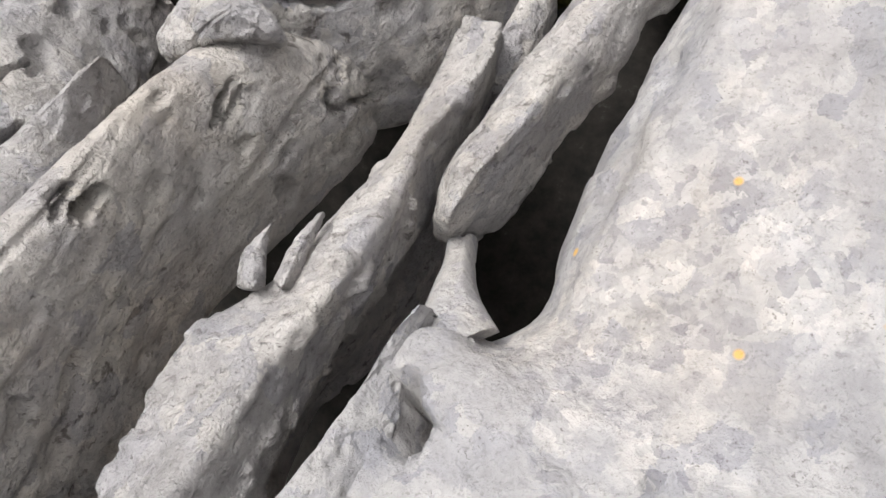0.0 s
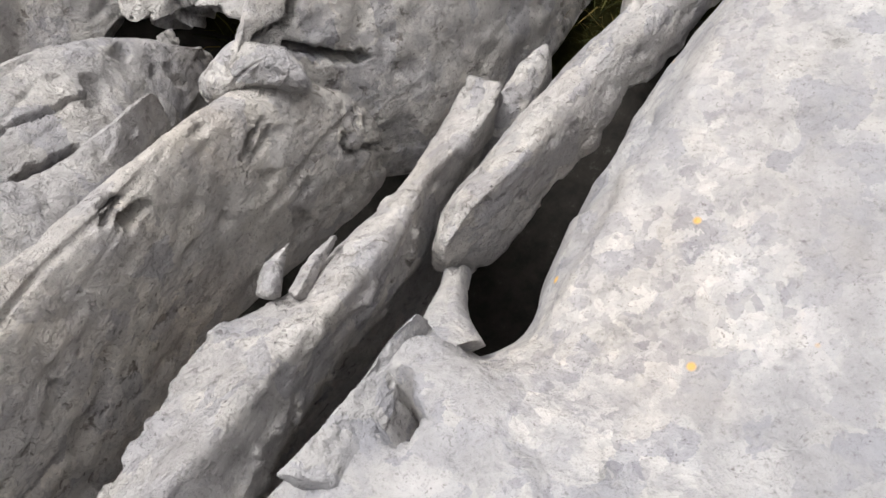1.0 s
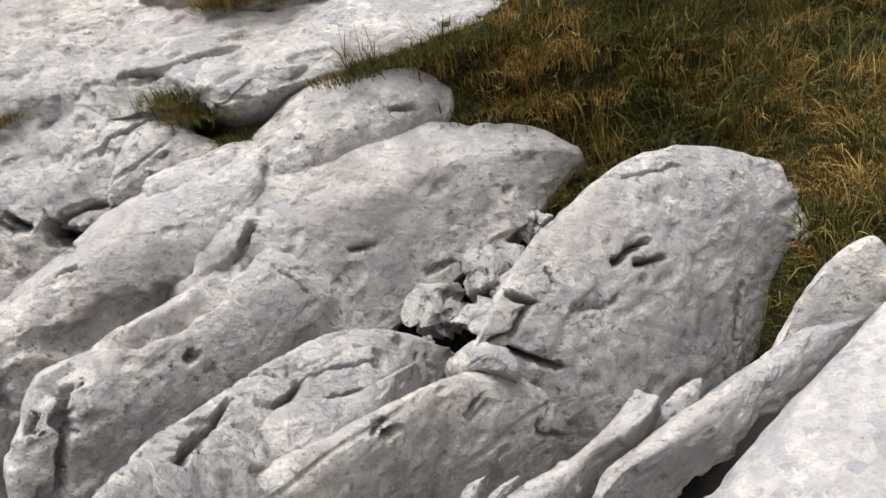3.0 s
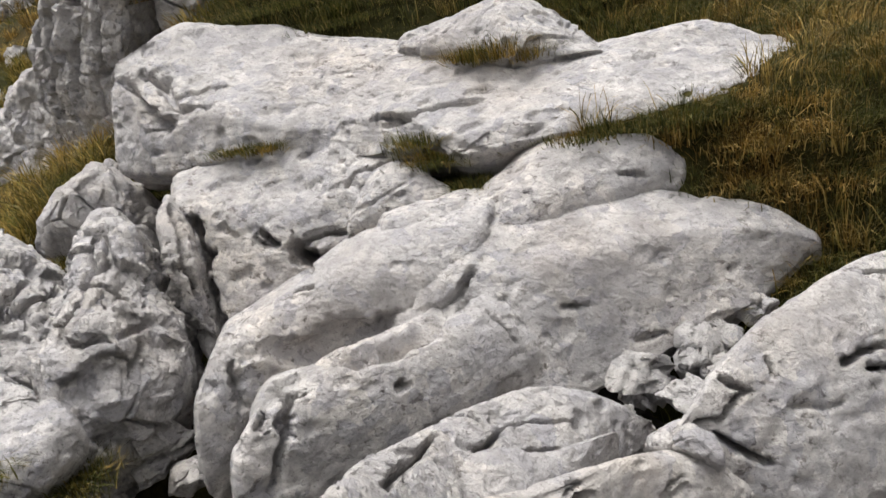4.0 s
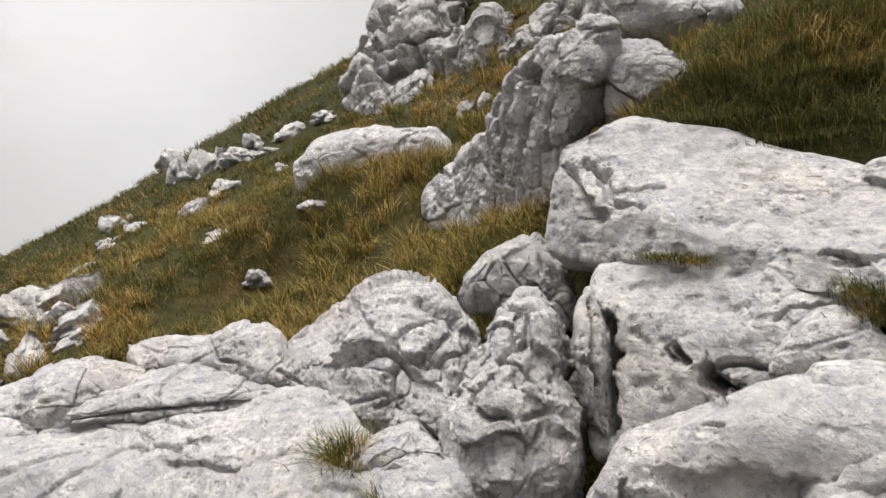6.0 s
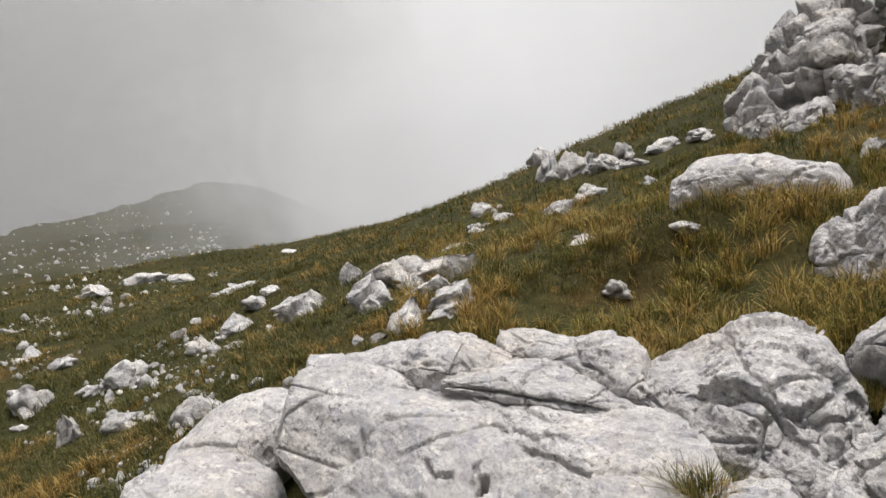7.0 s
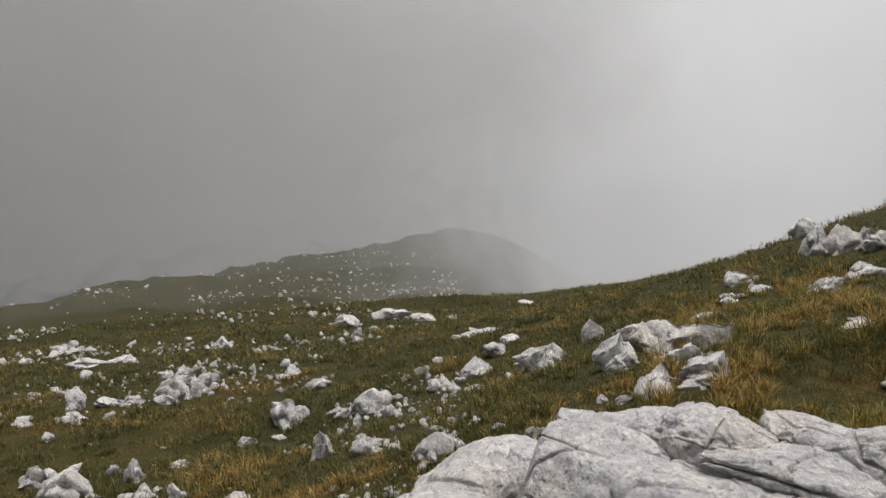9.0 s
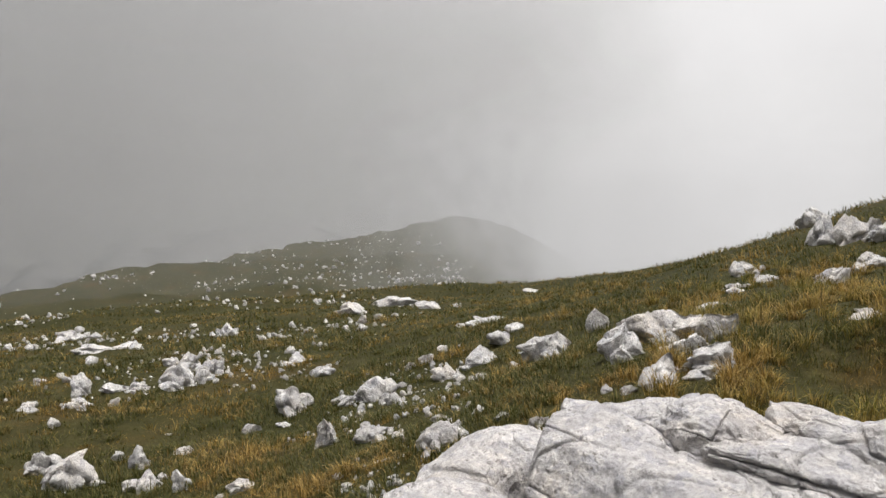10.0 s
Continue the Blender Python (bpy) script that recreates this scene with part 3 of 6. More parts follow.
HEAD_CRACKS = [
    (-0.475, 0.96, 0.341, -0.425, 0.996, 0.297, 0.008, 0.05),
    (-0.425, 0.996, 0.297, -0.462, 0.909, 0.263, 0.008, 0.05),
    (-0.462, 0.909, 0.263, -0.475, 0.838, 0.283, 0.008, 0.05),
    (-0.466, 0.892, 0.223, -0.405, 0.927, 0.158, 0.009, 0.11),
    (-0.405, 0.927, 0.158, -0.363, 0.949, 0.121, 0.009, 0.11),
    (-0.396, 1.07, 0.343, -0.379, 1.053, 0.31, 0.006, 0.04),
    (-0.358, 1.048, 0.231, -0.279, 1.101, 0.211, 0.006, 0.02),
    (-0.279, 1.101, 0.211, -0.252, 1.16, 0.202, 0.006, 0.02),
    (-0.258, 1.209, 0.274, -0.226, 1.262, 0.285, 0.009, 0.11),
    (-0.226, 1.262, 0.285, -0.202, 1.349, 0.25, 0.009, 0.11),
    (-0.205, 1.249, 0.247, -0.166, 1.342, 0.205, 0.009, 0.11),
    (-0.248, 1.459, 0.411, -0.168, 1.561, 0.363, 0.006, 0.02),
]
HEAD_CRACKS += [
    (-0.168, 1.561, 0.363, -0.123, 1.605, 0.366, 0.006, 0.02),
    (0.048, 1.49, 0.012, 0.03, 1.386, -0.105, 0.012, 0.05),
]
RIDGE_CRACKS = [
    (-0.397, 0.814, 0.055, -0.397, 0.798, 0.032, 0.007, 0.03),
    (-0.397, 0.798, 0.032, -0.342, 0.887, -0.063, 0.007, 0.03),
    (-0.612, 0.461, 0.308, -0.612, 0.509, 0.286, 0.008, 0.04),
    (-0.529, 0.69, 0.168, -0.5, 0.745, 0.179, 0.005, 0.015),
    (-0.626, 0.449, 0.328, -0.605, 0.492, 0.328, 0.006, 0.03),
]
HOLLOW_CRACKS = [
    (-0.789, 0.11, 0.581, -0.825, 0.175, 0.551, 0.01, 0.08),
    (-0.825, 0.175, 0.551, -0.865, 0.259, 0.506, 0.01, 0.08),
    (-0.865, 0.259, 0.506, -0.903, 0.359, 0.474, 0.01, 0.08),
    (-0.823, 0.437, 0.428, -0.82, 0.472, 0.404, 0.01, 0.08),
    (-0.82, 0.472, 0.404, -0.861, 0.562, 0.371, 0.01, 0.08),
    (-0.808, 0.454, 0.405, -0.784, 0.531, 0.343, 0.008, 0.05),
    (-0.784, 0.531, 0.343, -0.749, 0.634, 0.293, 0.008, 0.05),
    (-0.931, 0.469, 0.42, -0.89, 0.51, 0.42, 0.009, 0.11),
    (-0.858, 0.567, 0.384, -0.832, 0.641, 0.363, 0.006, 0.02),
    (-0.832, 0.641, 0.363, -0.792, 0.71, 0.315, 0.006, 0.02),
    (-0.792, 0.71, 0.315, -0.792, 0.764, 0.251, 0.006, 0.02),
]
SLAB_CRACKS = [
    (0.053, 0.135, 0.228, 0.057, 0.13, 0.24, 0.009, 0.05),
    (0.255, 0.912, -0.048, 0.265, 0.907, -0.025, 0.006, 0.03),
]
BLADE_CRACKS = [
    (-0.457, 0.499, -0.236, -0.457, 0.497, -0.249, 0.004, 0.025),
]
LOBE_CREASE = [
    (-1.667, 0.611, 0.355, -1.506, 0.645, 0.403, 0.065, 0.055),
    (-1.506, 0.645, 0.403, -1.43, 0.79, 0.385, 0.065, 0.055),
    (-1.43, 0.79, 0.385, -1.359, 0.903, 0.399, 0.065, 0.055),
    (-1.359, 0.903, 0.399, -1.326, 1.05, 0.402, 0.065, 0.055),
]
# heights of the ground: among the rocks, and over the slope
NEAR_GROUND = [
    (0.00, 0.55, -1.10),
    (0.25, 0.90, -0.80),
    (-0.45, 0.35, -1.00),
    (-0.25, 0.75, -0.90),
    (-0.90, 0.30, -0.90),
    (0.10, -0.80, -1.00),
    (0.90, 0.20, -0.40),
    (-1.20, 1.15, -0.20),
    (-1.60, -0.40, -0.50),
    (-2.30, 0.10, -0.45),
    (-2.20, -1.60, -0.70),
    (-2.30, 0.75, -0.50),
    (-3.20, 0.20, -0.20),
    (2.00, 1.00, 0.05),
    (1.30, -1.20, -0.15),
    (-0.34, 2.04, 0.40),
    (-0.05, 2.14, 0.40),
    (0.48, 2.03, 0.27),
]
TERRACE = [
    (0.45, 1.62, 0.13),
    (-1.29, 1.78, 0.77),
    (-0.67, 2.09, 0.70),
    (-0.60, 2.20, 0.72),
    (-0.33, 2.28, 0.70),
    (-0.48, 2.08, 0.59),
    (-0.25, 2.09, 0.52),
    (-0.89, 1.96, 0.70),
    (-1.10, 1.84, 0.73),
    (-0.65, 2.00, 0.56),
    (-0.78, 1.93, 0.51),
    (-3.36, 2.05, 1.27),
    (-1.58, 2.96, 0.94),
    (-0.56, 2.97, 0.79),
    (-3.51, 1.52, 0.58),
    (-4.83, 1.75, 0.69),
    (-3.97, 1.05, 0.48),
    (-1.28, 2.20, 0.70),
    (-1.49, 2.21, 0.75),
]
MEADOW = [
    (-9.49, -6.13, -1.80),
    (-14.46, -8.68, -2.27),
    (-23.32, -13.23, -3.53),
    (-34.83, -19.14, -5.11),
    (-6.93, -8.60, -1.91),
    (-10.52, -12.27, -2.23),
    (-16.77, -18.71, -3.38),
    (-25.76, -27.97, -5.16),
    (-7.86, -2.36, -0.21),
    (-13.40, -3.23, -0.73),
    (-25.19, -5.07, -2.14),
    (-37.17, -5.64, -3.38),
    (-6.37, -0.80, 0.10),
    (-10.62, -0.31, 0.01),
    (-27.61, 0.21, -1.19),
    (-6.26, -3.78, -0.88),
    (-6.66, 0.49, 0.20),
    (-7.02, 0.98, 0.76),
    (-6.74, 1.28, 0.82),
    (-6.58, 1.61, 0.91),
    (-6.57, 1.93, 0.91),
    (-6.78, 2.14, 0.72),
    (-10.76, 0.62, 0.24),
    (-13.22, 3.63, 1.07),
    (-8.90, 3.66, 1.36),
    (-19.64, 2.69, 1.05),
    (-22.06, 5.58, 2.02),
    (-23.47, 10.21, 3.30),
    (-8.23, 4.82, 1.97),
]
OUTSKIRTS = [
    (-4.30, -3.60, -1.10),
    (-3.00, -5.00, -1.60),
    (0.00, -5.00, -1.20),
    (6.00, 0.00, -0.60),
    (4.00, 8.00, 2.50),
    (-6.00, 12.00, 6.50),
]
# stones in the meadow: x, y, width, height
BESIDE_LEDGE = [
    (-6.20, -2.56, 0.37, 0.24),
    (-6.60, -3.52, 0.49, 0.25),
    (-7.29, -3.45, 0.23, 0.12),
    (-7.72, -5.41, 0.31, 0.51),
    (-7.60, -4.77, 0.38, 0.23),
    (-10.54, -6.67, 0.40, 0.25),
    (-10.59, -6.07, 0.75, 0.53),
    (-10.87, -5.11, 0.56, 0.36),
    (-12.33, -6.05, 0.25, 0.25),
    (-9.82, -4.21, 0.35, 0.14),
    (-10.31, -3.43, 0.75, 0.35),
    (-10.40, -7.43, 0.87, 0.60),
    (-9.99, -5.57, 0.25, 0.25),
    (-9.67, -5.95, 0.21, 0.25),
    (-7.53, -3.97, 0.25, 0.14),
    (-6.72, -3.03, 0.21, 0.12),
    (-6.70, -2.10, 0.15, 0.08),
]
MEADOW_CLUSTER = [
    (-7.90, -2.19, 0.45, 0.45),
    (-8.75, -1.88, 0.78, 0.38),
    (-8.04, -1.18, 0.39, 0.36),
    (-8.46, -1.48, 0.39, 0.26),
    (-7.85, -2.02, 0.37, 0.23),
    (-8.02, -1.70, 0.28, 0.19),
    (-7.52, -1.39, 0.39, 0.22),
    (-6.73, -1.63, 0.41, 0.25),
    (-6.86, -1.19, 0.49, 0.24),
    (-11.73, -2.89, 0.31, 0.32),
    (-10.32, -3.43, 0.79, 0.43),
    (-11.35, -4.74, 0.53, 0.31),
    (-12.51, -4.71, 0.58, 0.24),
    (-13.28, -4.67, 0.36, 0.16),
]
BELOW = [
    (-11.48, -10.60, 0.94, 0.61),
    (-13.53, -11.89, 0.64, 0.51),
    (-12.63, -10.72, 0.59, 0.35),
    (-7.35, -7.83, 0.27, 0.38),
    (-6.74, -8.33, 0.99, 0.46),
    (-6.76, -7.13, 0.42, 0.28),
    (-6.64, -6.57, 0.20, 0.30),
    (-6.58, -5.81, 0.38, 0.19),
    (-8.01, -7.69, 0.28, 0.14),
    (-10.25, -11.56, 0.49, 0.44),
    (-10.64, -11.25, 0.66, 0.22),
    (-9.58, -10.90, 0.41, 0.18),
    (-8.53, -10.40, 0.19, 0.17),
    (-9.22, -7.43, 0.34, 0.15),
    (-9.45, -7.06, 0.25, 0.10),
    (-13.84, -9.40, 0.60, 0.22),
    (-12.46, -8.06, 0.48, 0.27),
    (-6.92, -8.94, 0.48, 0.32),
    (-7.56, -8.32, 0.24, 0.24),
    (-9.26, -11.68, 0.52, 0.23),
]
UPPER = [
    (-7.62, -2.10, 0.29, 0.20),
    (-6.67, -1.66, 0.43, 0.21),
    (-6.77, -1.21, 0.51, 0.17),
    (-7.62, -1.62, 0.26, 0.14),
    (-8.10, -1.16, 0.33, 0.24),
    (-19.53, -15.14, 0.70, 0.62),
    (-25.18, -13.73, 1.23, 0.51),
    (-28.52, -13.64, 1.70, 0.57),
    (-27.10, -11.64, 1.06, 0.42),
    (-19.10, -20.76, 1.20, 0.50),
    (-15.87, -16.64, 1.30, 0.33),
    (-16.23, -15.68, 0.48, 0.32),
    (-14.82, -0.90, 0.48, 0.30),
    (-13.81, -0.56, 0.55, 0.12),
    (-12.76, -1.04, 0.33, 0.13),
    (-12.78, 0.34, 0.47, 0.28),
    (-8.03, 0.11, 0.36, 0.08),
    (-11.81, -1.39, 0.43, 0.12),
    (-15.60, -5.93, 0.96, 0.17),
    (-34.27, -9.51, 0.89, 0.20),
]
DEBRIS = [
    (-0.83, 1.25, 0.08, 0.26, 0.20),
    (-0.84, 1.09, 0.05, 0.11, 0.09),
    (-0.70, 1.43, 0.12, 0.26, 0.17),
    (-0.58, 1.61, 0.18, 0.14, 0.10),
    (-0.67, 1.24, 0.06, 0.22, 0.13),
    (-0.62, 1.34, 0.10, 0.20, 0.13),
    (-0.51, 2.10, 0.30, 0.26, 0.11),
    (-0.37, 2.16, 0.38, 0.13, 0.11),
    (-2.15, 0.38, -0.05, 0.28, 0.11),
    (-2.40, 0.42, -0.05, 0.36, 0.14),
    (-1.97, 0.44, -0.08, 0.16, 0.08),
    (0.07, 2.25, 0.19, 0.20, 0.13),
    (-0.59, 2.16, 0.23, 0.22, 0.11),
    (0.03, 1.41, -0.14, 0.11, 0.07),
]
# grass on the rocks: place, reach, height
TUFTS = [
    (-1.75, 2.07, 0.99, 0.070, 0.14),
    (-1.83, 2.01, 1.00, 0.050, 0.10),
    (-1.64, 2.14, 0.96, 0.050, 0.10),
    (-2.60, 1.29, 0.84, 0.050, 0.06),
    (-2.48, 1.36, 0.83, 0.045, 0.06),
    (-1.81, 1.55, 0.79, 0.060, 0.09),
    (-1.72, 1.54, 0.72, 0.060, 0.09),
    (-1.56, 1.50, 0.61, 0.050, 0.08),
    (-2.72, -0.17, 0.33, 0.050, 0.20),
    (-2.73, -0.15, 0.29, 0.045, 0.14),
    (-2.36, -0.13, 0.29, 0.050, 0.13),
    (-3.57, 0.84, 0.37, 0.070, 0.14),
    (-4.12, 1.96, 1.48, 0.060, 0.10),
    (-2.86, 1.73, 0.66, 0.040, 0.06),
    (-2.30, 0.05, 0.11, 0.060, 0.14),
]
# tussocks: x, y, reach, height
TUSSOCKS = [
    (-2.76, 2.24, 0.12, 0.07),
    (-2.46, 2.61, 0.14, 0.11),
    (-2.16, 2.94, 0.16, 0.12),
    (-1.78, 3.04, 0.16, 0.12),
    (-1.48, 2.95, 0.14, 0.10),
    (-2.03, 3.27, 0.20, 0.11),
    (-3.13, 2.17, 0.14, 0.07),
    (-2.40, 3.08, 0.20, 0.11),
    (-2.95, 2.58, 0.20, 0.09),
    (-1.71, 3.48, 0.20, 0.11),
    (-0.68, 2.04, 0.10, 0.06),
    (-0.52, 2.14, 0.10, 0.07),
    (-0.42, 2.06, 0.10, 0.07),
    (-0.87, 2.04, 0.08, 0.06),
    (-0.42, 2.45, 0.14, 0.09),
    (-0.95, 1.99, 0.10, 0.06),
    (-0.80, 2.13, 0.10, 0.06),
    (-0.62, 2.19, 0.10, 0.06),
    (-0.70, 1.96, 0.10, 0.06),
    (-1.25, 1.76, 0.07, 0.05),
    (-1.11, 1.86, 0.07, 0.05),
    (-2.03, 1.86, 0.06, 0.04),
    (-1.76, 1.70, 0.05, 0.04),
]
BROW = [
    (-16.70, 0.58, 0.84, 0.72),
    (-16.20, 1.01, 0.70, 0.70),
    (-15.52, 1.51, 0.67, 0.51),
    (-20.72, 0.77, 0.74, 0.74),
    (-15.94, 1.95, 0.69, 0.40),
    (-13.35, 1.02, 0.58, 0.27),
    (-15.53, 2.65, 0.91, 0.34),
    (-14.92, 1.97, 0.65, 0.22),
    (-6.94, 0.86, 0.34, 0.11),
    (-12.43, 0.31, 0.40, 0.31),
    (-14.59, -0.86, 0.47, 0.29),
    (-13.72, -0.54, 0.49, 0.14),
    (-13.22, -1.08, 0.38, 0.15),
    (-12.82, 1.82, 0.38, 0.15),
    (-13.66, 3.79, 0.82, 0.41),
    (-15.16, 3.22, 0.67, 0.22),
    (-8.43, 3.18, 0.40, 0.27),
    (-8.08, 0.11, 0.29, 0.07),
    (-6.79, 0.20, 0.35, 0.15),
]

# ---- small tools ----
def lattice(i, j, k, seed):
    h = (i * 374761393 + j * 668265263 + k * 1274126177 + seed * 144665) & 0xFFFFFFFF
    h = ((h ^ (h >> 13)) * 1274126177) & 0xFFFFFFFF
    return ((h ^ (h >> 16)) & 0xFFFF) / 32767.5 - 1.0


def noise3(p, seed=0):
    """Smooth value noise, -1 to 1, for rows of points."""
    c = np.floor(p).astype(np.int64)
    f = p - c
    f = f * f * f * (f * (f * 6 - 15) + 10)
    out = 0.0
    for a in (0, 1):
        for b in (0, 1):
            for d in (0, 1):
                w = (f[:, 0] if a else 1 - f[:, 0]) * (f[:, 1] if b else 1 - f[:, 1]) * (f[:, 2] if d else 1 - f[:, 2])
                out = out + w * lattice(c[:, 0] + a, c[:, 1] + b, c[:, 2] + d, seed)
    return out


def fbm(p, octaves=4, seed=0):
    out, amp = 0.0, 1.0
    for n in range(octaves):
        out = out + amp * noise3(p * 2.03**n + 17.3 * n, seed + n)
        amp *= 0.5
    return out


def smooth(a, b, x):
    t = np.clip((x - a) / (b - a), 0, 1)
    return t * t * (3 - 2 * t)


def mesh_object(name, verts, faces, mat, parent=None, label="", shade=True):
    """One mesh from arrays: faces are rows of three or of four corners."""
    verts, faces = np.asarray(verts, np.float32), np.asarray(faces, np.int32)
    me = bpy.data.meshes.new(name)
    me.vertices.add(len(verts))
    me.vertices.foreach_set("co", verts.ravel())
    me.loops.add(faces.size)
    me.loops.foreach_set("vertex_index", faces.ravel())
    me.polygons.add(len(faces))
    me.polygons.foreach_set("loop_start", np.arange(len(faces), dtype=np.int32) * faces.shape[1])
    me.polygons.foreach_set("use_smooth", np.full(len(faces), shade))
    me.materials.append(mat)
    me.update(calc_edges=True)
    me.validate()
    ob = new(name, me)
    if parent:
        ob.parent = parent
    if label:
        ob["label"] = label
    return ob


def thing(name, place, label, category, group="", kind=""):
    ob = new(name)
    ob.location = place
    ob.empty_display_size = 0.1
    return tagged(ob, label, category, group, kind)


def grid_faces(rows, cols, wrap=True):
    i, j = np.meshgrid(np.arange(rows - 1), np.arange(cols if wrap else cols - 1), indexing="ij")
    a, b = i * cols + j, i * cols + (j + 1) % cols
    return np.stack([a, b, b + cols, a + cols], -1).reshape(-1, 4)


def glide(points, n):
    """n points on a smooth curve through the given ones."""
    p = np.asarray(points, float)
    step = np.r_[0, np.cumsum(np.linalg.norm(np.diff(p[:, :3], axis=0), axis=1) + 1e-6)]
    s = np.linspace(0, step[-1], n)
    out = np.empty((n, p.shape[1]))
    slope = np.gradient(p, step, axis=0)
    k = np.clip(np.searchsorted(step, s, side="right") - 1, 0, len(p) - 2)
    h = (step[k + 1] - step[k])[:, None]
    t = ((s - step[k])[:, None]) / h
    out = (2 * t**3 - 3 * t**2 + 1) * p[k] + (t**3 - 2 * t**2 + t) * h * slope[k] + (-2 * t**3 + 3 * t**2) * p[k + 1] + (t**3 - t**2) * h * slope[k + 1]
    return out


STRIKE = np.array([0.5, 0.86, 0.0])
ACROSS = np.array([0.86, -0.5, 0.0])


def cells(p, seed):
    """Cell noise: distances to the nearest and second nearest cell point, a random value and a random tilt of the nearest."""
    c = np.floor(p).astype(np.int64)
    f1, f2 = np.full(len(p), 9.0), np.full(len(p), 9.0)
    rnd, tilt = np.zeros(len(p)), np.zeros(len(p))
    for a in (-1, 0, 1):
        for b in (-1, 0, 1):
            for d in (-1, 0, 1):
                i, j, k = c[:, 0] + a, c[:, 1] + b, c[:, 2] + d
                off = np.stack([i + 0.5 + 0.45 * lattice(i, j, k, seed), j + 0.5 + 0.45 * lattice(i, j, k, seed + 1), k + 0.5 + 0.45 * lattice(i, j, k, seed + 2)], 1) - p
                dist = np.sqrt((off * off).sum(1))
                nearer = dist < f1
                f2 = np.where(nearer, f1, np.minimum(f2, dist))
                f1 = np.where(nearer, dist, f1)
                rnd = np.where(nearer, lattice(i, j, k, seed + 3), rnd)
                t = off[:, 0] * lattice(i, j, k, seed + 4) + off[:, 1] * lattice(i, j, k, seed + 5) + off[:, 2] * lattice(i, j, k, seed + 6)
                tilt = np.where(nearer, t, tilt)
    return f1, f2, rnd, tilt


def weather(v, nrm, seed, amp, size, step, broken=0.0, block=0.3, pits=0.3, cracks=0.3, flutes=0.0, hollows=()):
    """Limestone relief: swells, dimples, solution pits, joints along the bedding, rain flutes, and the hollows given."""
    local = np.stack([v @ STRIKE, v @ ACROSS, v[:, 2]], 1)
    warp = local + 0.05 * size * np.stack([fbm(local / size * 1.3, 2, seed + 70 + 3 * n) for n in range(3)], 1)
    some = smooth(0.0, 0.4, fbm(local / size * 0.8, 2, seed + 76))
    q = local * [0.7, 1.0, 1.0] / size
    d = amp * (0.55 * fbm(q, 2, seed) + 0.2 * fbm(q * 3.1, 2, seed + 20))
    for wave, share, s in ((size / 9, 0.13, 40), (size / 22, 0.06, 45), (size / 50, 0.03, 48)):
        if wave > 2.2 * step:
            d += amp * share * (fbm(local / wave, 1, seed + s) - 0.6 * np.abs(noise3(local / wave * 1.7, seed + s + 2)))
    if broken:
        f1, f2, rnd, tilt = cells(warp * [0.75, 1.1, 1.0] / block, seed + 100)
        d += amp * broken * (0.35 * rnd + 1.0 * tilt)
        d -= amp * broken * (0.05 + 1.2 * some) * (1 - smooth(0.0, max(1.6 * step / block, 0.02), f2 - f1))
        f1, f2, rnd, tilt = cells(warp * [0.7, 1.2, 1.0] / (block * 0.38), seed + 120)
        d += amp * broken * 0.16 * (0.4 * rnd + 1.6 * tilt)
        d -= amp * broken * 0.2 * (1 - smooth(0.0, max(1.8 * step / (0.38 * block), 0.03), f2 - f1)) * smooth(-0.1, 0.35, noise3(q * 1.4, seed + 130))
    if pits:
        f1, f2, rnd, tilt = cells(warp * [0.6, 1.2, 1.0] / (size * 0.16), seed + 140)
        d -= amp * pits * (1 - smooth(0.1, 0.42, f1)) * (rnd > 0.5)
        d += amp * 0.5 * pits * (f1 - 0.45) * smooth(-0.3, 0.3, noise3(q * 1.1 + 2, seed + 64))
        d -= amp * pits * 1.6 * smooth(0.45, 0.8, fbm(q * 5.0 + 3, 2, seed + 60))
    if cracks:
        rng = np.random.default_rng(seed)
        for n in range(3):
            way = rng.normal(size=3) * [0.35, 1.0, 0.8]
            way /= np.linalg.norm(way)
            gap = size * rng.uniform(0.5, 0.9)
            u = local @ way / gap + 0.07 * fbm(local / size * 1.1, 3, seed + 80 + n)
            k = np.round(u)
            thin = max(1.1 * step, 0.008 * size)
            there = (lattice(k.astype(np.int64), 0 * k.astype(np.int64) + n, 0 * k.astype(np.int64), seed) > -0.2) * smooth(0.05, 0.3, noise3(q * 1.0 + 5 * n, seed + 90 + n))
            d -= amp * cracks * 0.8 * (1 - smooth(0.4 * thin, 1.2 * thin, np.abs(u - k) * gap)) * there
            d += amp * cracks * 0.5 * lattice(np.floor(u + 0.5).astype(np.int64), 0 * k.astype(np.int64), 0 * k.astype(np.int64) + n, seed + 3) * smooth(0.0, 0.3, noise3(q * 0.8 + 9 * n, seed + 96))
    if flutes:
        d += amp * flutes * (np.abs(noise3(warp * [5.0, 5.0, 0.9] / size, seed + 95)) + 0.5 * np.abs(noise3(warp * [11.0, 11.0, 2.0] / size, seed + 96)))
    for x0, y0, z0, x1, y1, z1, r, depth in hollows:
        a, b = np.array((x0, y0, z0)), np.array((x1, y1, z1))
        for end in (a, b):
            end += v[np.argmin(((v - end) ** 2).sum(1))] - end
        axis = nrm[np.argmin(((v - (a + b) / 2) ** 2).sum(1))]
        way = b - a
        near = np.abs(v - 0.5 * (a + b)).max(1) < 0.7 * np.abs(way).max() + 0.15 + 8 * r
        w = v[near]
        w = w + 0.9 * r * np.stack([noise3(w / (4 * r), seed + 11 + n) for n in range(3)], 1)
        t = np.clip(((w - a) @ way) / (way @ way + 1e-9), 0, 1)
        off = w - a - t[:, None] * way
        along = off @ axis
        off = off - along[:, None] * axis
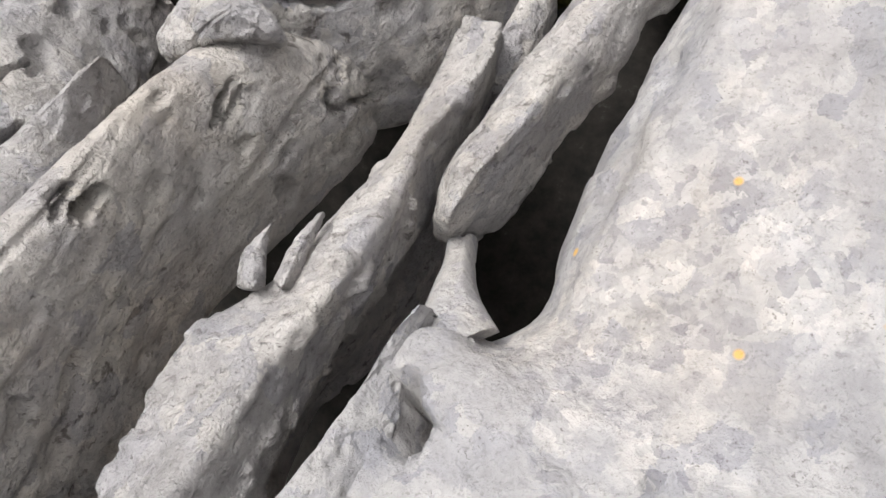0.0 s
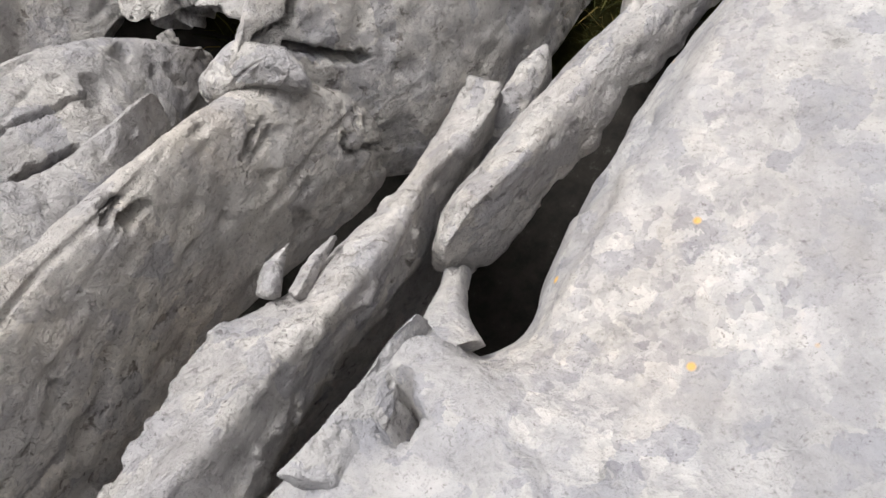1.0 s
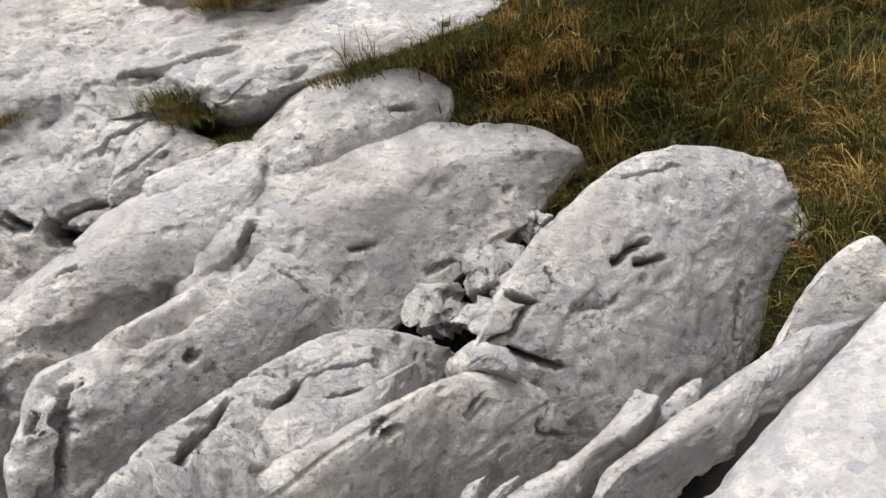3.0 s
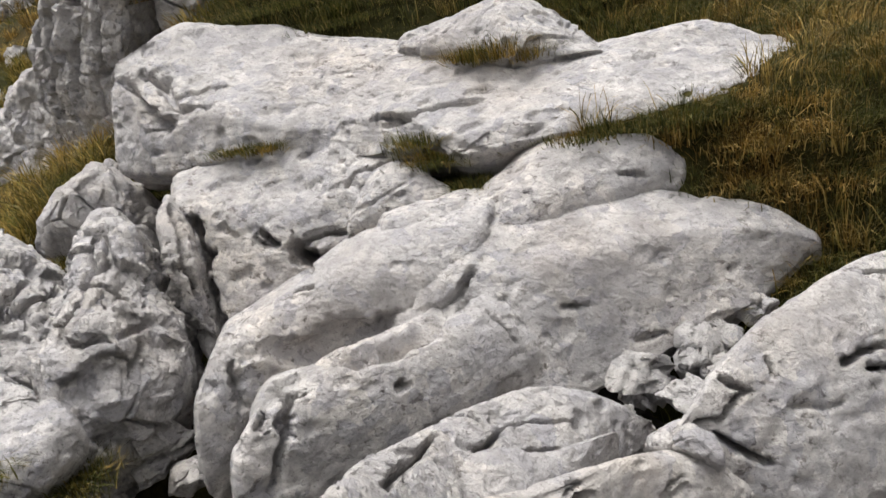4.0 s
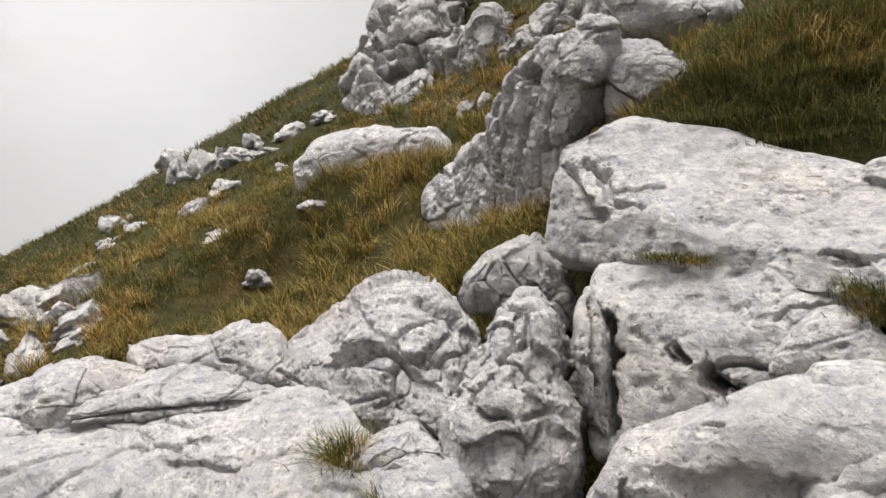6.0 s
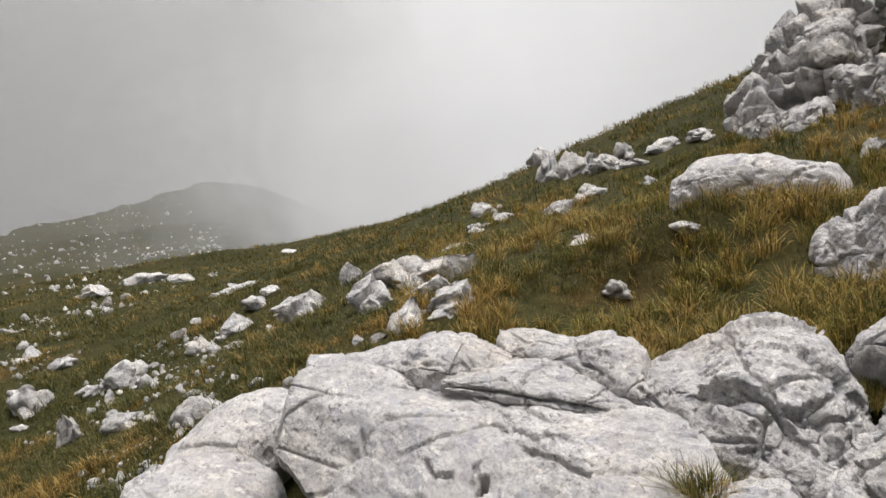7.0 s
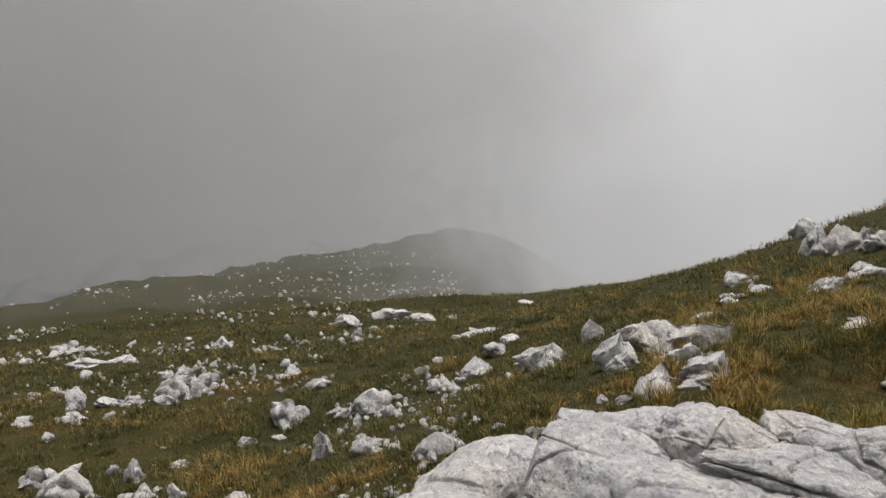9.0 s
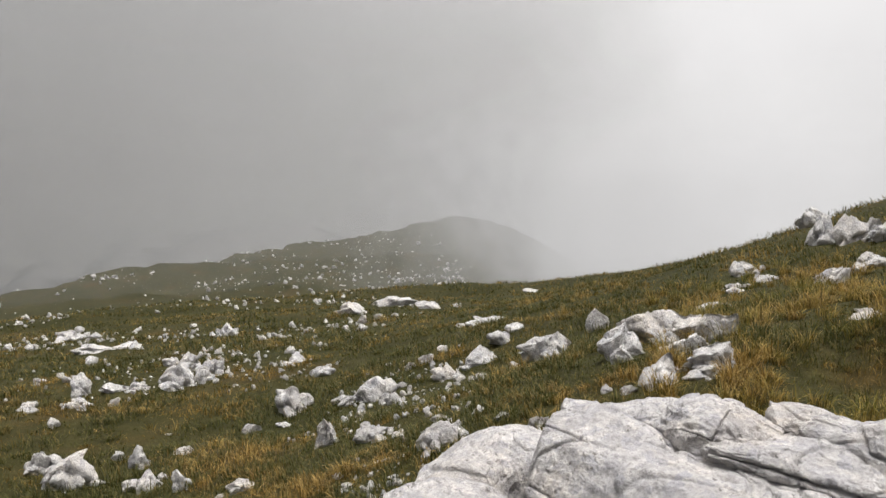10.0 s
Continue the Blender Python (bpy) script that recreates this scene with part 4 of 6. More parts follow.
        dist = np.sqrt((off * off).sum(1)) * (1 + 0.45 * noise3(w / r * 0.5, seed + 7) + 0.35 * noise3(w / r * 1.7, seed + 8))
        d[near] -= depth * (1 - 0.4 * (2 * t - 1) ** 4) * (1 - smooth(0.25, 1.3, dist / r)) * (np.abs(along) < 0.12 + 6 * r) * ((nrm[near] @ axis) > 0.1)
    return v + nrm * d[:, None]


def ring_normals(g):
    du = np.gradient(g, axis=0)
    dv = np.roll(g, -1, 1) - np.roll(g, 1, 1)
    n = np.cross(dv, du)
    n = n / (np.linalg.norm(n, axis=-1, keepdims=True) + 1e-9)
    out = ((g - g.mean(1, keepdims=True)) * n).sum()
    return n if out > 0 else -n


def capped(g, cap):
    """Rounds the two ends of a grid of rings."""
    caps = []
    for end, prev in ((0, 4), (-1, -5)):
        ring = g[end]
        mid = ring.mean(0)
        axis = mid - g[prev].mean(0)
        axis /= np.linalg.norm(axis) + 1e-9
        steps = np.sin(np.linspace(0.06, 1, 26) * np.pi / 2)
        caps.append(np.array([mid + (ring - mid) * max(0.0, 1 - u * u) ** 0.5 + axis * cap * u for u in steps]))
    return np.concatenate([caps[0][::-1], g, caps[1]])


def profiled(rails, around, length, rounds):
    """Rings through free cross-sections: near foot, any points over the top, far foot; corners rounded off."""
    k = len(rails[0])
    rows = glide([np.ravel(r) for r in rails], length).reshape(length, k, 3)
    over = int(around * 0.84)
    step = np.linalg.norm(np.diff(rows, axis=1), axis=-1)
    at = np.concatenate([np.zeros((length, 1)), np.cumsum(step, 1)], 1)
    line = np.empty((length, over, 3))
    for n in range(length):
        u = np.linspace(0, at[n, -1], over)
        for d in range(3):
            line[n, :, d] = np.interp(u, at[n], rows[n, :, d])
    for _ in range(rounds):
        line[:, 1:-1] = 0.25 * line[:, :-2] + 0.5 * line[:, 1:-1] + 0.25 * line[:, 2:]
    r, l = line[:, 0], line[:, -1]
    u = np.linspace(0, 1, around - over + 2)[1:-1]
    base = l[:, None] + (r - l)[:, None] * u[None, :, None]
    base[..., 2] -= 0.2 * np.sin(u * np.pi) * np.linalg.norm(r - l, axis=1)[:, None]
    return np.concatenate([line, base], 1)


def loft(rails, back=None, shoulder=False, soft=0.2, near=2.4, far=2.4, cap=0.06, around=130, length=200, profile=0):
    """Grid of points: cross-sections that rise from the near foot over the crest to the far foot, rounded off at both ends."""
    if profile:
        return capped(profiled(rails, around, length, profile), cap)
    rows = []
    for r in rails:
        c, f = np.array(r[0]), np.array(r[1])
        l = c + back if back is not None else np.array(r[2])
        s = np.array(r[-1]) if shoulder else c
        rows.append(np.r_[c, f, l, s])
    rows = glide(rows, length)
    c, r, l, s = rows[:, :3], rows[:, 3:6], rows[:, 6:9], rows[:, 9:]
    half, other = int(around * 0.5), int(around * 0.32)
    parts = []
    for foot, p, k in ((r, near, half), (l, far, other)):
        ang = np.linspace(0, np.pi / 2, k, endpoint=False)
        if p == far and k == other:
            ang = ang[::-1]
        q, w = np.cos(ang) ** (2 / p), np.sin(ang) ** (2 / p)
        xy = c[:, None, :2] + (foot - c)[:, None, :2] * q[None, :, None]
        z = foot[:, None, 2:] + (c - foot)[:, None, 2:] * w[None, :, None]
        parts.append(np.concatenate([xy, z], -1))
    if shoulder:
        u = np.linspace(0, 1, half, endpoint=False)[None, :, None]
        low = r[:, None] + (s - r)[:, None] * np.minimum(u / 0.5, 1)
        line = low + (c - s)[:, None] * np.maximum((u - 0.5) / 0.5, 0)
        for _ in range(int(half * soft)):
            line[:, 1:-1] = 0.25 * line[:, :-2] + 0.5 * line[:, 1:-1] + 0.25 * line[:, 2:]
        parts[0] = line
    k = around - half - other
    u = np.linspace(0, 1, k + 2)[1:-1]
    base = l[:, None] + (r - l)[:, None] * u[None, :, None]
    base[..., 2] -= 0.25 * np.sin(u * np.pi) * np.linalg.norm(r - l, axis=1)[:, None]
    g = np.concatenate([parts[0], parts[1], base], 1)
    return capped(g, cap)


def rock_part(name, rails, mat, parent=None, label="", seed=1, amp=0.03, size=0.35, broken=0.0, block=0.3, pits=0.3, cracks=0.3, flutes=0.0, hollows=(), **shape):
    g = loft(rails, **shape)
    n = ring_normals(g)
    step = 0.5 * (np.linalg.norm(np.diff(g, axis=0), axis=-1).mean() + np.linalg.norm(np.diff(g, axis=1), axis=-1).mean())
    v = weather(g.reshape(-1, 3), n.reshape(-1, 3), seed, amp, size, step, broken, block, pits, cracks, flutes, hollows)
    faces = grid_faces(g.shape[0], g.shape[1])
    a, b, c = (g.reshape(-1, 3)[faces[:, k]] for k in (0, 1, 3))
    if (np.cross(b - a, c - a) * n.reshape(-1, 3)[faces[:, 0]]).sum() < 0:
        faces = faces[:, ::-1]
    return mesh_object(name, v, faces, mat, parent, label)


def rock(name, label, rails, mat, group="rocks beside the crevice", **k):
    return tagged(rock_part(name, rails, mat, **k), label, "rock", group)


def stone_shape(seed, rough=0.16, detail=22, cuts=22):
    """Points and faces of a loose boulder about a metre across, resting on z = 0, broken by joints."""
    u, w = np.meshgrid(np.linspace(0, 2 * np.pi, detail * 2, endpoint=False), np.linspace(-np.pi / 2, np.pi / 2, detail), indexing="xy")
    v = np.stack([np.cos(w) * np.cos(u), np.cos(w) * np.sin(u), np.sin(w)], -1).reshape(-1, 3)
    rng = np.random.default_rng(seed)
    for _ in range(cuts):
        d = rng.normal(size=3) * [1, 1, 0.6]
        d /= np.linalg.norm(d)
        over = np.maximum(v @ d - rng.uniform(0.36, 0.74), 0)
        v = v - 0.98 * over[:, None] * d
    n = v / (np.linalg.norm(v, axis=1, keepdims=True) + 1e-9)
    f1, f2, rnd, tilt = cells(v * [1.9, 1.9, 1.1] + seed, seed)
    d = 0.45 * fbm(v * 1.7 + seed, 3, seed) + 1.3 * tilt + 0.5 * rnd - 0.9 * (1 - smooth(0, 0.14, f2 - f1)) + 0.2 * fbm(v * 7 + seed, 2, seed + 9)
    v = (v + n * (rough * d)[:, None]) * 0.66
    v[:, 2] += 0.28
    return v, grid_faces(detail, detail * 2)

# ---- materials ----
def material(name):
    m = bpy.data.materials.new(name)
    m.use_nodes = True
    nt = m.node_tree
    return m, nt.nodes, nt.links, nt.nodes["Principled BSDF"]


def ramp(nodes, stops):
    r = nodes.new("ShaderNodeValToRGB")
    while len(r.color_ramp.elements) < len(stops):
        r.color_ramp.elements.new(0.5)
    for e, (p, c) in zip(r.color_ramp.elements, stops):
        e.position, e.color = p, (*c, 1)
    return r


def noise_node(nodes, links, coord, scale, detail=6.0, rough=0.6, kind="noise", distortion=0.0):
    n = nodes.new("ShaderNodeTexNoise" if kind == "noise" else "ShaderNodeTexVoronoi")
    n.inputs["Scale"].default_value = scale
    if kind == "noise":
        n.inputs["Detail"].default_value, n.inputs["Roughness"].default_value, n.inputs["Distortion"].default_value = detail, rough, distortion
    links.new(coord, n.inputs["Vector"])
    return n


def blend(nodes, links, fac, a, b, mode="MIX"):
    m = nodes.new("ShaderNodeMix")
    m.data_type, m.blend_type = "RGBA", mode
    for socket, value in ((m.inputs[0], fac), (m.inputs[6], a), (m.inputs[7], b)):
        if isinstance(value, (float, int)):
            socket.default_value = value
        elif isinstance(value, tuple):
            socket.default_value = (*value, 1)
        else:
            links.new(value, socket)
    return m.outputs[2]


def limestone(name, light=(0.53, 0.512, 0.502), dark=(0.22, 0.206, 0.199), fine=1.0, lichen=0.0, warm=0.35, flecks=1.0):
    m, nodes, links, bsdf = material(name)
    geo = nodes.new("ShaderNodeNewGeometry").outputs["Position"]
    broad = noise_node(nodes, links, geo, 2.6 * fine, 5, 0.6)
    patch = noise_node(nodes, links, geo, 11.0 * fine, 8, 0.68, distortion=0.2)
    grain = noise_node(nodes, links, geo, 70.0 * fine, 8, 0.75)
    tint = noise_node(nodes, links, geo, 1.9 * fine, 4, 0.55)
    crust = noise_node(nodes, links, geo, 30.0 * fine, 5, 0.65, distortion=0.4)
    c1 = ramp(nodes, [(0.3, dark), (0.46, tuple(0.4 * a + 0.6 * b for a, b in zip(dark, light))), (0.58, light)])
    links.new(patch.outputs[0], c1.inputs[0])
    col = blend(nodes, links, 0.4, c1.outputs[0], light)
    c2 = ramp(nodes, [(0.36, (0.76, 0.76, 0.78)), (0.58, (1.0, 1.0, 1.0))])
    links.new(broad.outputs[0], c2.inputs[0])
    col = blend(nodes, links, 0.85, col, c2.outputs[0], "MULTIPLY")
    c3 = ramp(nodes, [(0.48, (0.0, 0.0, 0.0)), (0.72, (1.0, 1.0, 1.0))])
    links.new(tint.outputs[0], c3.inputs[0])
    warmed = blend(nodes, links, 1.0, col, (0.98, 0.86, 0.72), "MULTIPLY")
    mw = nodes.new("ShaderNodeMath")
    mw.operation = "MULTIPLY"
    links.new(c3.outputs[0], mw.inputs[0])
    mw.inputs[1].default_value = warm
    col = blend(nodes, links, mw.outputs[0], col, warmed)
    # crusts of grey and white lichen with crisp, ragged edges, in two sizes
    shift = nodes.new("ShaderNodeVectorMath")
    shift.operation = "MULTIPLY_ADD"
    links.new(crust.outputs["Color"], shift.inputs[0])
    shift.inputs[1].default_value = (0.05 / fine,) * 3
    links.new(geo, shift.inputs[2])
    spread = ramp(nodes, [(0.42, (0.0, 0.0, 0.0)), (0.5, (1.0, 1.0, 1.0))])
    links.new(patch.outputs[0], spread.inputs[0])
    swarm = ramp(nodes, [(0.44, (0.0, 0.0, 0.0)), (0.56, (1.0, 1.0, 1.0))])
    links.new(broad.outputs[0], swarm.inputs[0])
    for size, stops, where in ((15.0, [(0.0, (0.77, 0.78, 0.82)), (0.25, (0.88, 0.88, 0.9)), (0.42, (1.0, 1.0, 1.0)), (0.75, (1.02, 1.01, 0.98)), (0.95, (1.1, 1.09, 1.07))], spread), (44.0, [(0.0, (0.72, 0.72, 0.75)), (0.25, (0.9, 0.9, 0.91)), (0.7, (1.0, 1.0, 1.0)), (0.9, (1.12, 1.11, 1.1))], swarm)):
        blot = noise_node(nodes, links, shift.outputs[0], size * fine, kind="cell")
        tone = nodes.new("ShaderNodeSeparateColor")
        links.new(blot.outputs["Color"], tone.inputs[0])
        c5 = ramp(nodes, stops)
        links.new(tone.outputs[0], c5.inputs[0])
        col = blend(nodes, links, where.outputs[0], col, blend(nodes, links, 1.0, col, c5.outputs[0], "MULTIPLY"))
    # dark solution pits and flecks drawn out along the bedding, in swarms
    lay = nodes.new("ShaderNodeMapping")
    lay.inputs["Rotation"].default_value = (0.0, 0.0, radians(-60))
    lay.inputs["Scale"].default_value = (0.45, 1.0, 1.25)
    links.new(shift.outputs[0], lay.inputs["Vector"])
    fleck = noise_node(nodes, links, lay.outputs[0], 34.0 * fine, 4, 0.6)
    hole = ramp(nodes, [(0.58, (0.0, 0.0, 0.0)), (0.66, (1.0, 1.0, 1.0))])
    links.new(fleck.outputs[0], hole.inputs[0])
    holes = blend(nodes, links, 1.0, blend(nodes, links, flecks, (0.0, 0.0, 0.0), hole.outputs[0]), swarm.outputs[0], "MULTIPLY")
    col = blend(nodes, links, holes, col, blend(nodes, links, 1.0, col, (0.42, 0.4, 0.39), "MULTIPLY"))
    pock = noise_node(nodes, links, shift.outputs[0], 95.0 * fine, kind="cell")
    dots = ramp(nodes, [(0.12, (1.0, 1.0, 1.0)), (0.24, (0.0, 0.0, 0.0))])
    links.new(pock.outputs["Distance"], dots.inputs[0])
    where = ramp(nodes, [(0.5, (0.0, 0.0, 0.0)), (0.57, (1.0, 1.0, 1.0))])
    links.new(patch.outputs[0], where.inputs[0])
    dotted = blend(nodes, links, 1.0, dots.outputs[0], where.outputs[0], "MULTIPLY")
    col = blend(nodes, links, dotted, col, blend(nodes, links, 1.0, col, (0.5, 0.48, 0.47), "MULTIPLY"))
    c4 = ramp(nodes, [(0.33, (0.55, 0.54, 0.53)), (0.45, (1.0, 1.0, 1.0)), (0.7, (1.04, 1.04, 1.04))])
    links.new(grain.outputs[0], c4.inputs[0])
    col = blend(nodes, links, 0.75, col, c4.outputs[0], "MULTIPLY")
    if lichen:
        cell = noise_node(nodes, links, geo, 9.0, kind="cell")
        cell.inputs["Randomness"].default_value = 1.0
        dot = ramp(nodes, [(0.035, (1.0, 1.0, 1.0)), (0.07, (0.0, 0.0, 0.0))])
        links.new(cell.outputs["Distance"], dot.inputs[0])
        few = nodes.new("ShaderNodeSeparateColor")
        links.new(cell.outputs["Color"], few.inputs[0])
        pick = nodes.new("ShaderNodeMath")
        pick.operation = "GREATER_THAN"
        pick.inputs[1].default_value = 1 - lichen
        links.new(few.outputs[0], pick.inputs[0])
        both = nodes.new("ShaderNodeMath")
        both.operation = "MULTIPLY"
        links.new(dot.outputs[0], both.inputs[0])
        links.new(pick.outputs[0], both.inputs[1])
        col = blend(nodes, links, both.outputs[0], col, (0.62, 0.38, 0.13))
    links.new(col, bsdf.inputs["Base Color"])
    bsdf.inputs["Roughness"].default_value = 0.9
    bsdf.inputs["Specular IOR Level"].default_value = 0.2
    last = None
    for tex, strength, distance in ((patch, 0.8, 0.035), (crust, 0.8, 0.017), (fleck, -1.0 * flecks, 0.02), (grain, 0.6, 0.005)):
        bump = nodes.new("ShaderNodeBump")
        bump.inputs["Strength"].default_value, bump.inputs["Distance"].default_value = abs(strength), distance / fine
        bump.invert = strength < 0
        links.new(tex.outputs[0], bump.inputs["Height"])
        if last:
            links.new(last, bump.inputs["Normal"])
        last = bump.outputs[0]
    links.new(last, bsdf.inputs["Normal"])
    return m


STONE = limestone("limestone")
STONE_PALE = limestone("pale_limestone", (0.46, 0.452, 0.455), (0.24, 0.233, 0.238), fine=1.4, lichen=0.5, warm=0.35, flecks=0.2)
STONE_DARK = limestone("cliff_limestone", (0.5, 0.483, 0.47), (0.2, 0.188, 0.18), fine=0.6, warm=0.4)
STONE_FAR = limestone("meadow_limestone", (0.62, 0.603, 0.587), (0.24, 0.228, 0.22), fine=0.6, warm=0.4)


def turf():
    m, nodes, links, bsdf = material("turf")
    geo = nodes.new("ShaderNodeNewGeometry").outputs["Position"]
    a, b, c = noise_node(nodes, links, geo, 0.35, 6, 0.65), noise_node(nodes, links, geo, 3.0, 8, 0.7), noise_node(nodes, links, geo, 30.0, 5, 0.7)
    ca = ramp(nodes, [(0.38, (0.027, 0.027, 0.008)), (0.55, (0.038, 0.034, 0.011)), (0.72, (0.06, 0.039, 0.014))])
    links.new(a.outputs[0], ca.inputs[0])
    cb = ramp(nodes, [(0.3, (0.5, 0.55, 0.45)), (0.7, (1.25, 1.2, 1.1))])
    links.new(b.outputs[0], cb.inputs[0])
    cc = ramp(nodes, [(0.3, (0.45, 0.45, 0.4)), (0.65, (1.2, 1.2, 1.2))])
    links.new(c.outputs[0], cc.inputs[0])
    col = blend(nodes, links, 1.0, ca.outputs[0], cb.outputs[0], "MULTIPLY")
    col = blend(nodes, links, 1.0, col, cc.outputs[0], "MULTIPLY")
    links.new(col, bsdf.inputs["Base Color"])
    bsdf.inputs["Roughness"].default_value = 0.95
    bsdf.inputs["Specular IOR Level"].default_value = 0.1
    bump = nodes.new("ShaderNodeBump")
    bump.inputs["Strength"].default_value, bump.inputs["Distance"].default_value = 0.9, 0.06
    links.new(b.outputs[0], bump.inputs["Height"])
    links.new(bump.outputs[0], bsdf.inputs["Normal"])
    return m


TURF = turf()


def grass_material(name, least=0.74, most=0.95, pale=1.0):
    m, nodes, links, bsdf = material(name)
    info = nodes.new("ShaderNodeNewGeometry")
    patch = noise_node(nodes, links, info.outputs["Position"], 0.7, 5, 0.62)
    tufts = noise_node(nodes, links, info.outputs["Position"], 7.0, 3, 0.6)
    both = nodes.new("ShaderNodeMath")
    both.operation = "MULTIPLY_ADD"
    links.new(tufts.outputs[0], both.inputs[0])
    both.inputs[1].default_value = 0.7
    links.new(patch.outputs[0], both.inputs[2])
    dry = ramp(nodes, [(least, (0.0, 0.0, 0.0)), (most, (1.0, 1.0, 1.0))])
    links.new(both.outputs[0], dry.inputs[0])
    green = ramp(nodes, [(p, (r * pale, g * pale, b)) for p, (r, g, b) in ((0.0, (0.016, 0.021, 0.005)), (0.5, (0.056, 0.058, 0.014)), (0.85, (0.115, 0.106, 0.028)), (1.0, (0.24, 0.17, 0.06)))])
    straw = ramp(nodes, [(0.0, (0.05, 0.034, 0.01)), (0.35, (0.16, 0.098, 0.024)), (0.75, (0.33, 0.205, 0.05)), (1.0, (0.5, 0.36, 0.13))])
    for r in (green, straw):
        links.new(info.outputs["Random Per Island"], r.inputs[0])
    c = blend(nodes, links, dry.outputs[0], green.outputs[0], straw.outputs[0])
    links.new(c, bsdf.inputs["Base Color"])
    bsdf.inputs["Roughness"].default_value = 0.7
    bsdf.inputs["Specular IOR Level"].default_value = 0.2
    glow, mix = nodes.new("ShaderNodeBsdfTranslucent"), nodes.new("ShaderNodeMixShader")
    links.new(c, glow.inputs[0])
    mix.inputs[0].default_value = 0.3
    links.new(bsdf.outputs[0], mix.inputs[1])
    links.new(glow.outputs[0], mix.inputs[2])
    links.new(mix.outputs[0], nodes["Material Output"].inputs[0])
    return m


GRASS = grass_material("grass", 0.88, 1.08)
GRASS_DRY = grass_material("dry_grass", 0.7, 0.96, 1.45)
GRASS_TURNING = grass_material("turning_grass", 0.82, 1.1, 1.1)
STONE_WARM = limestone("stained_limestone", (0.59, 0.563, 0.536), (0.31, 0.284, 0.266), warm=0.6)
FOG_WHITE = (0.62, 0.62, 0.615)


def shaded_soil_material():
    m, nodes, links, bsdf = material("shaded_soil")
    geo = nodes.new("ShaderNodeNewGeometry").outputs["Position"]
    a = noise_node(nodes, links, geo, 18.0, 6, 0.7)
    # almost black, so that the colour itself carries the crevices' shade
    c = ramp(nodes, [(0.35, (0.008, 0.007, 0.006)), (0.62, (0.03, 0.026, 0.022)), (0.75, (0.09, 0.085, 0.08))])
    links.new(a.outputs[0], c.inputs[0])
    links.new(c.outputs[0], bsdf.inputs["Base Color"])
    bsdf.inputs["Roughness"].default_value = 0.95
    return m


SHADED_SOIL = shaded_soil_material()


def scree_material():
    m, nodes, links, bsdf = material("scree")
    geo = nodes.new("ShaderNodeNewGeometry")
    a = noise_node(nodes, links, geo.outputs["Position"], 0.035, 7, 0.65)
    c = ramp(nodes, [(0.36, (0.05, 0.05, 0.043)), (0.5, (0.1, 0.097, 0.088)), (0.66, (0.13, 0.126, 0.116))])
    links.new(a.outputs[0], c.inputs[0])
    links.new(c.outputs[0], bsdf.inputs["Base Color"])
    bsdf.inputs["Roughness"].default_value = 0.95
    return m


SCREE = scree_material()


# ---- ground ----
def spline_surface(points):
    p = np.asarray(points, float)

    def basis(a, b):
        r2 = ((a[:, None, :2] - b[None, :, :2]) ** 2).sum(-1)
        return 0.5 * r2 * np.log(r2 + 1e-9)

    n = len(p)
    flat = np.c_[np.ones(n), p[:, :2]]
    left = np.block([[basis(p, p) + 0.004 * np.eye(n), flat], [flat.T, np.zeros((3, 3))]])
    w = np.linalg.solve(left, np.r_[p[:, 2], 0, 0, 0])

    def height(x, y):
        out = np.empty(len(x))
        for s in range(0, len(x), 20000):
            q = np.c_[x[s : s + 20000], y[s : s + 20000]]
            out[s : s + 20000] = basis(q, p) @ w[:n] + np.c_[np.ones(len(q)), q] @ w[n:]
        return out

    return height


SLOPE = spline_surface(NEAR_GROUND + TERRACE + MEADOW + OUTSKIRTS)


def ground_height(x, y):
    x, y = np.atleast_1d(np.asarray(x, float)), np.atleast_1d(np.asarray(y, float))
    r, a = np.hypot(x, y), np.arctan2(y, x)
    k = np.minimum(r, 36.0) / np.maximum(r, 1e-6)
    z = SLOPE(x * k, y * k)
    # beyond the brow the slope falls to a bench, and far hills rise behind it
    west = smooth(-0.1, 0.6, -np.cos(a)) * (1 - smooth(0.0, 0.35, np.pi - np.abs(a)) * (a > 0))
    bench = -8.5 - 0.006 * (r - 57) - np.interp(r, [170, 260, 600, 2200], [0, 30, 140, 500])
    z = z + west * (bench - z) * smooth(37, 57, r)
    turn = np.degrees(np.arctan2(-x, y)) % 360
    z = z - west * 25 * (1 - smooth(90, 110, turn)) * smooth(38, 75, r)
    edge = np.interp(turn, [100, 115, 128, 140], [200, 122, 84, 74])
    z = z - west * 22 * smooth(edge, edge + 30, r + 3 * fbm(np.c_[x * 0.08, y * 0.08, 0 * x + 2], 2, 12))
    z = z + (0.03 * fbm(np.c_[x * 1.1, y * 1.1, 0 * x], 3, 5) + 0.03 * np.abs(noise3(np.c_[x * 2.2, y * 2.2, 0 * x], 7))) * smooth(4, 7, r)
    z = z + 0.22 * fbm(np.c_[x * 0.12, y * 0.12, 0 * x + 4], 3, 6) * smooth(10, 30, r) + 0.5 * fbm(np.c_[x * 0.2, y * 0.2, 0 * x + 6], 4, 9) * smooth(56, 70, r) + 2.5 * fbm(np.c_[x * 0.012, y * 0.012, 0 * x + 9], 4, 8) * smooth(80, 300, r)
    return z




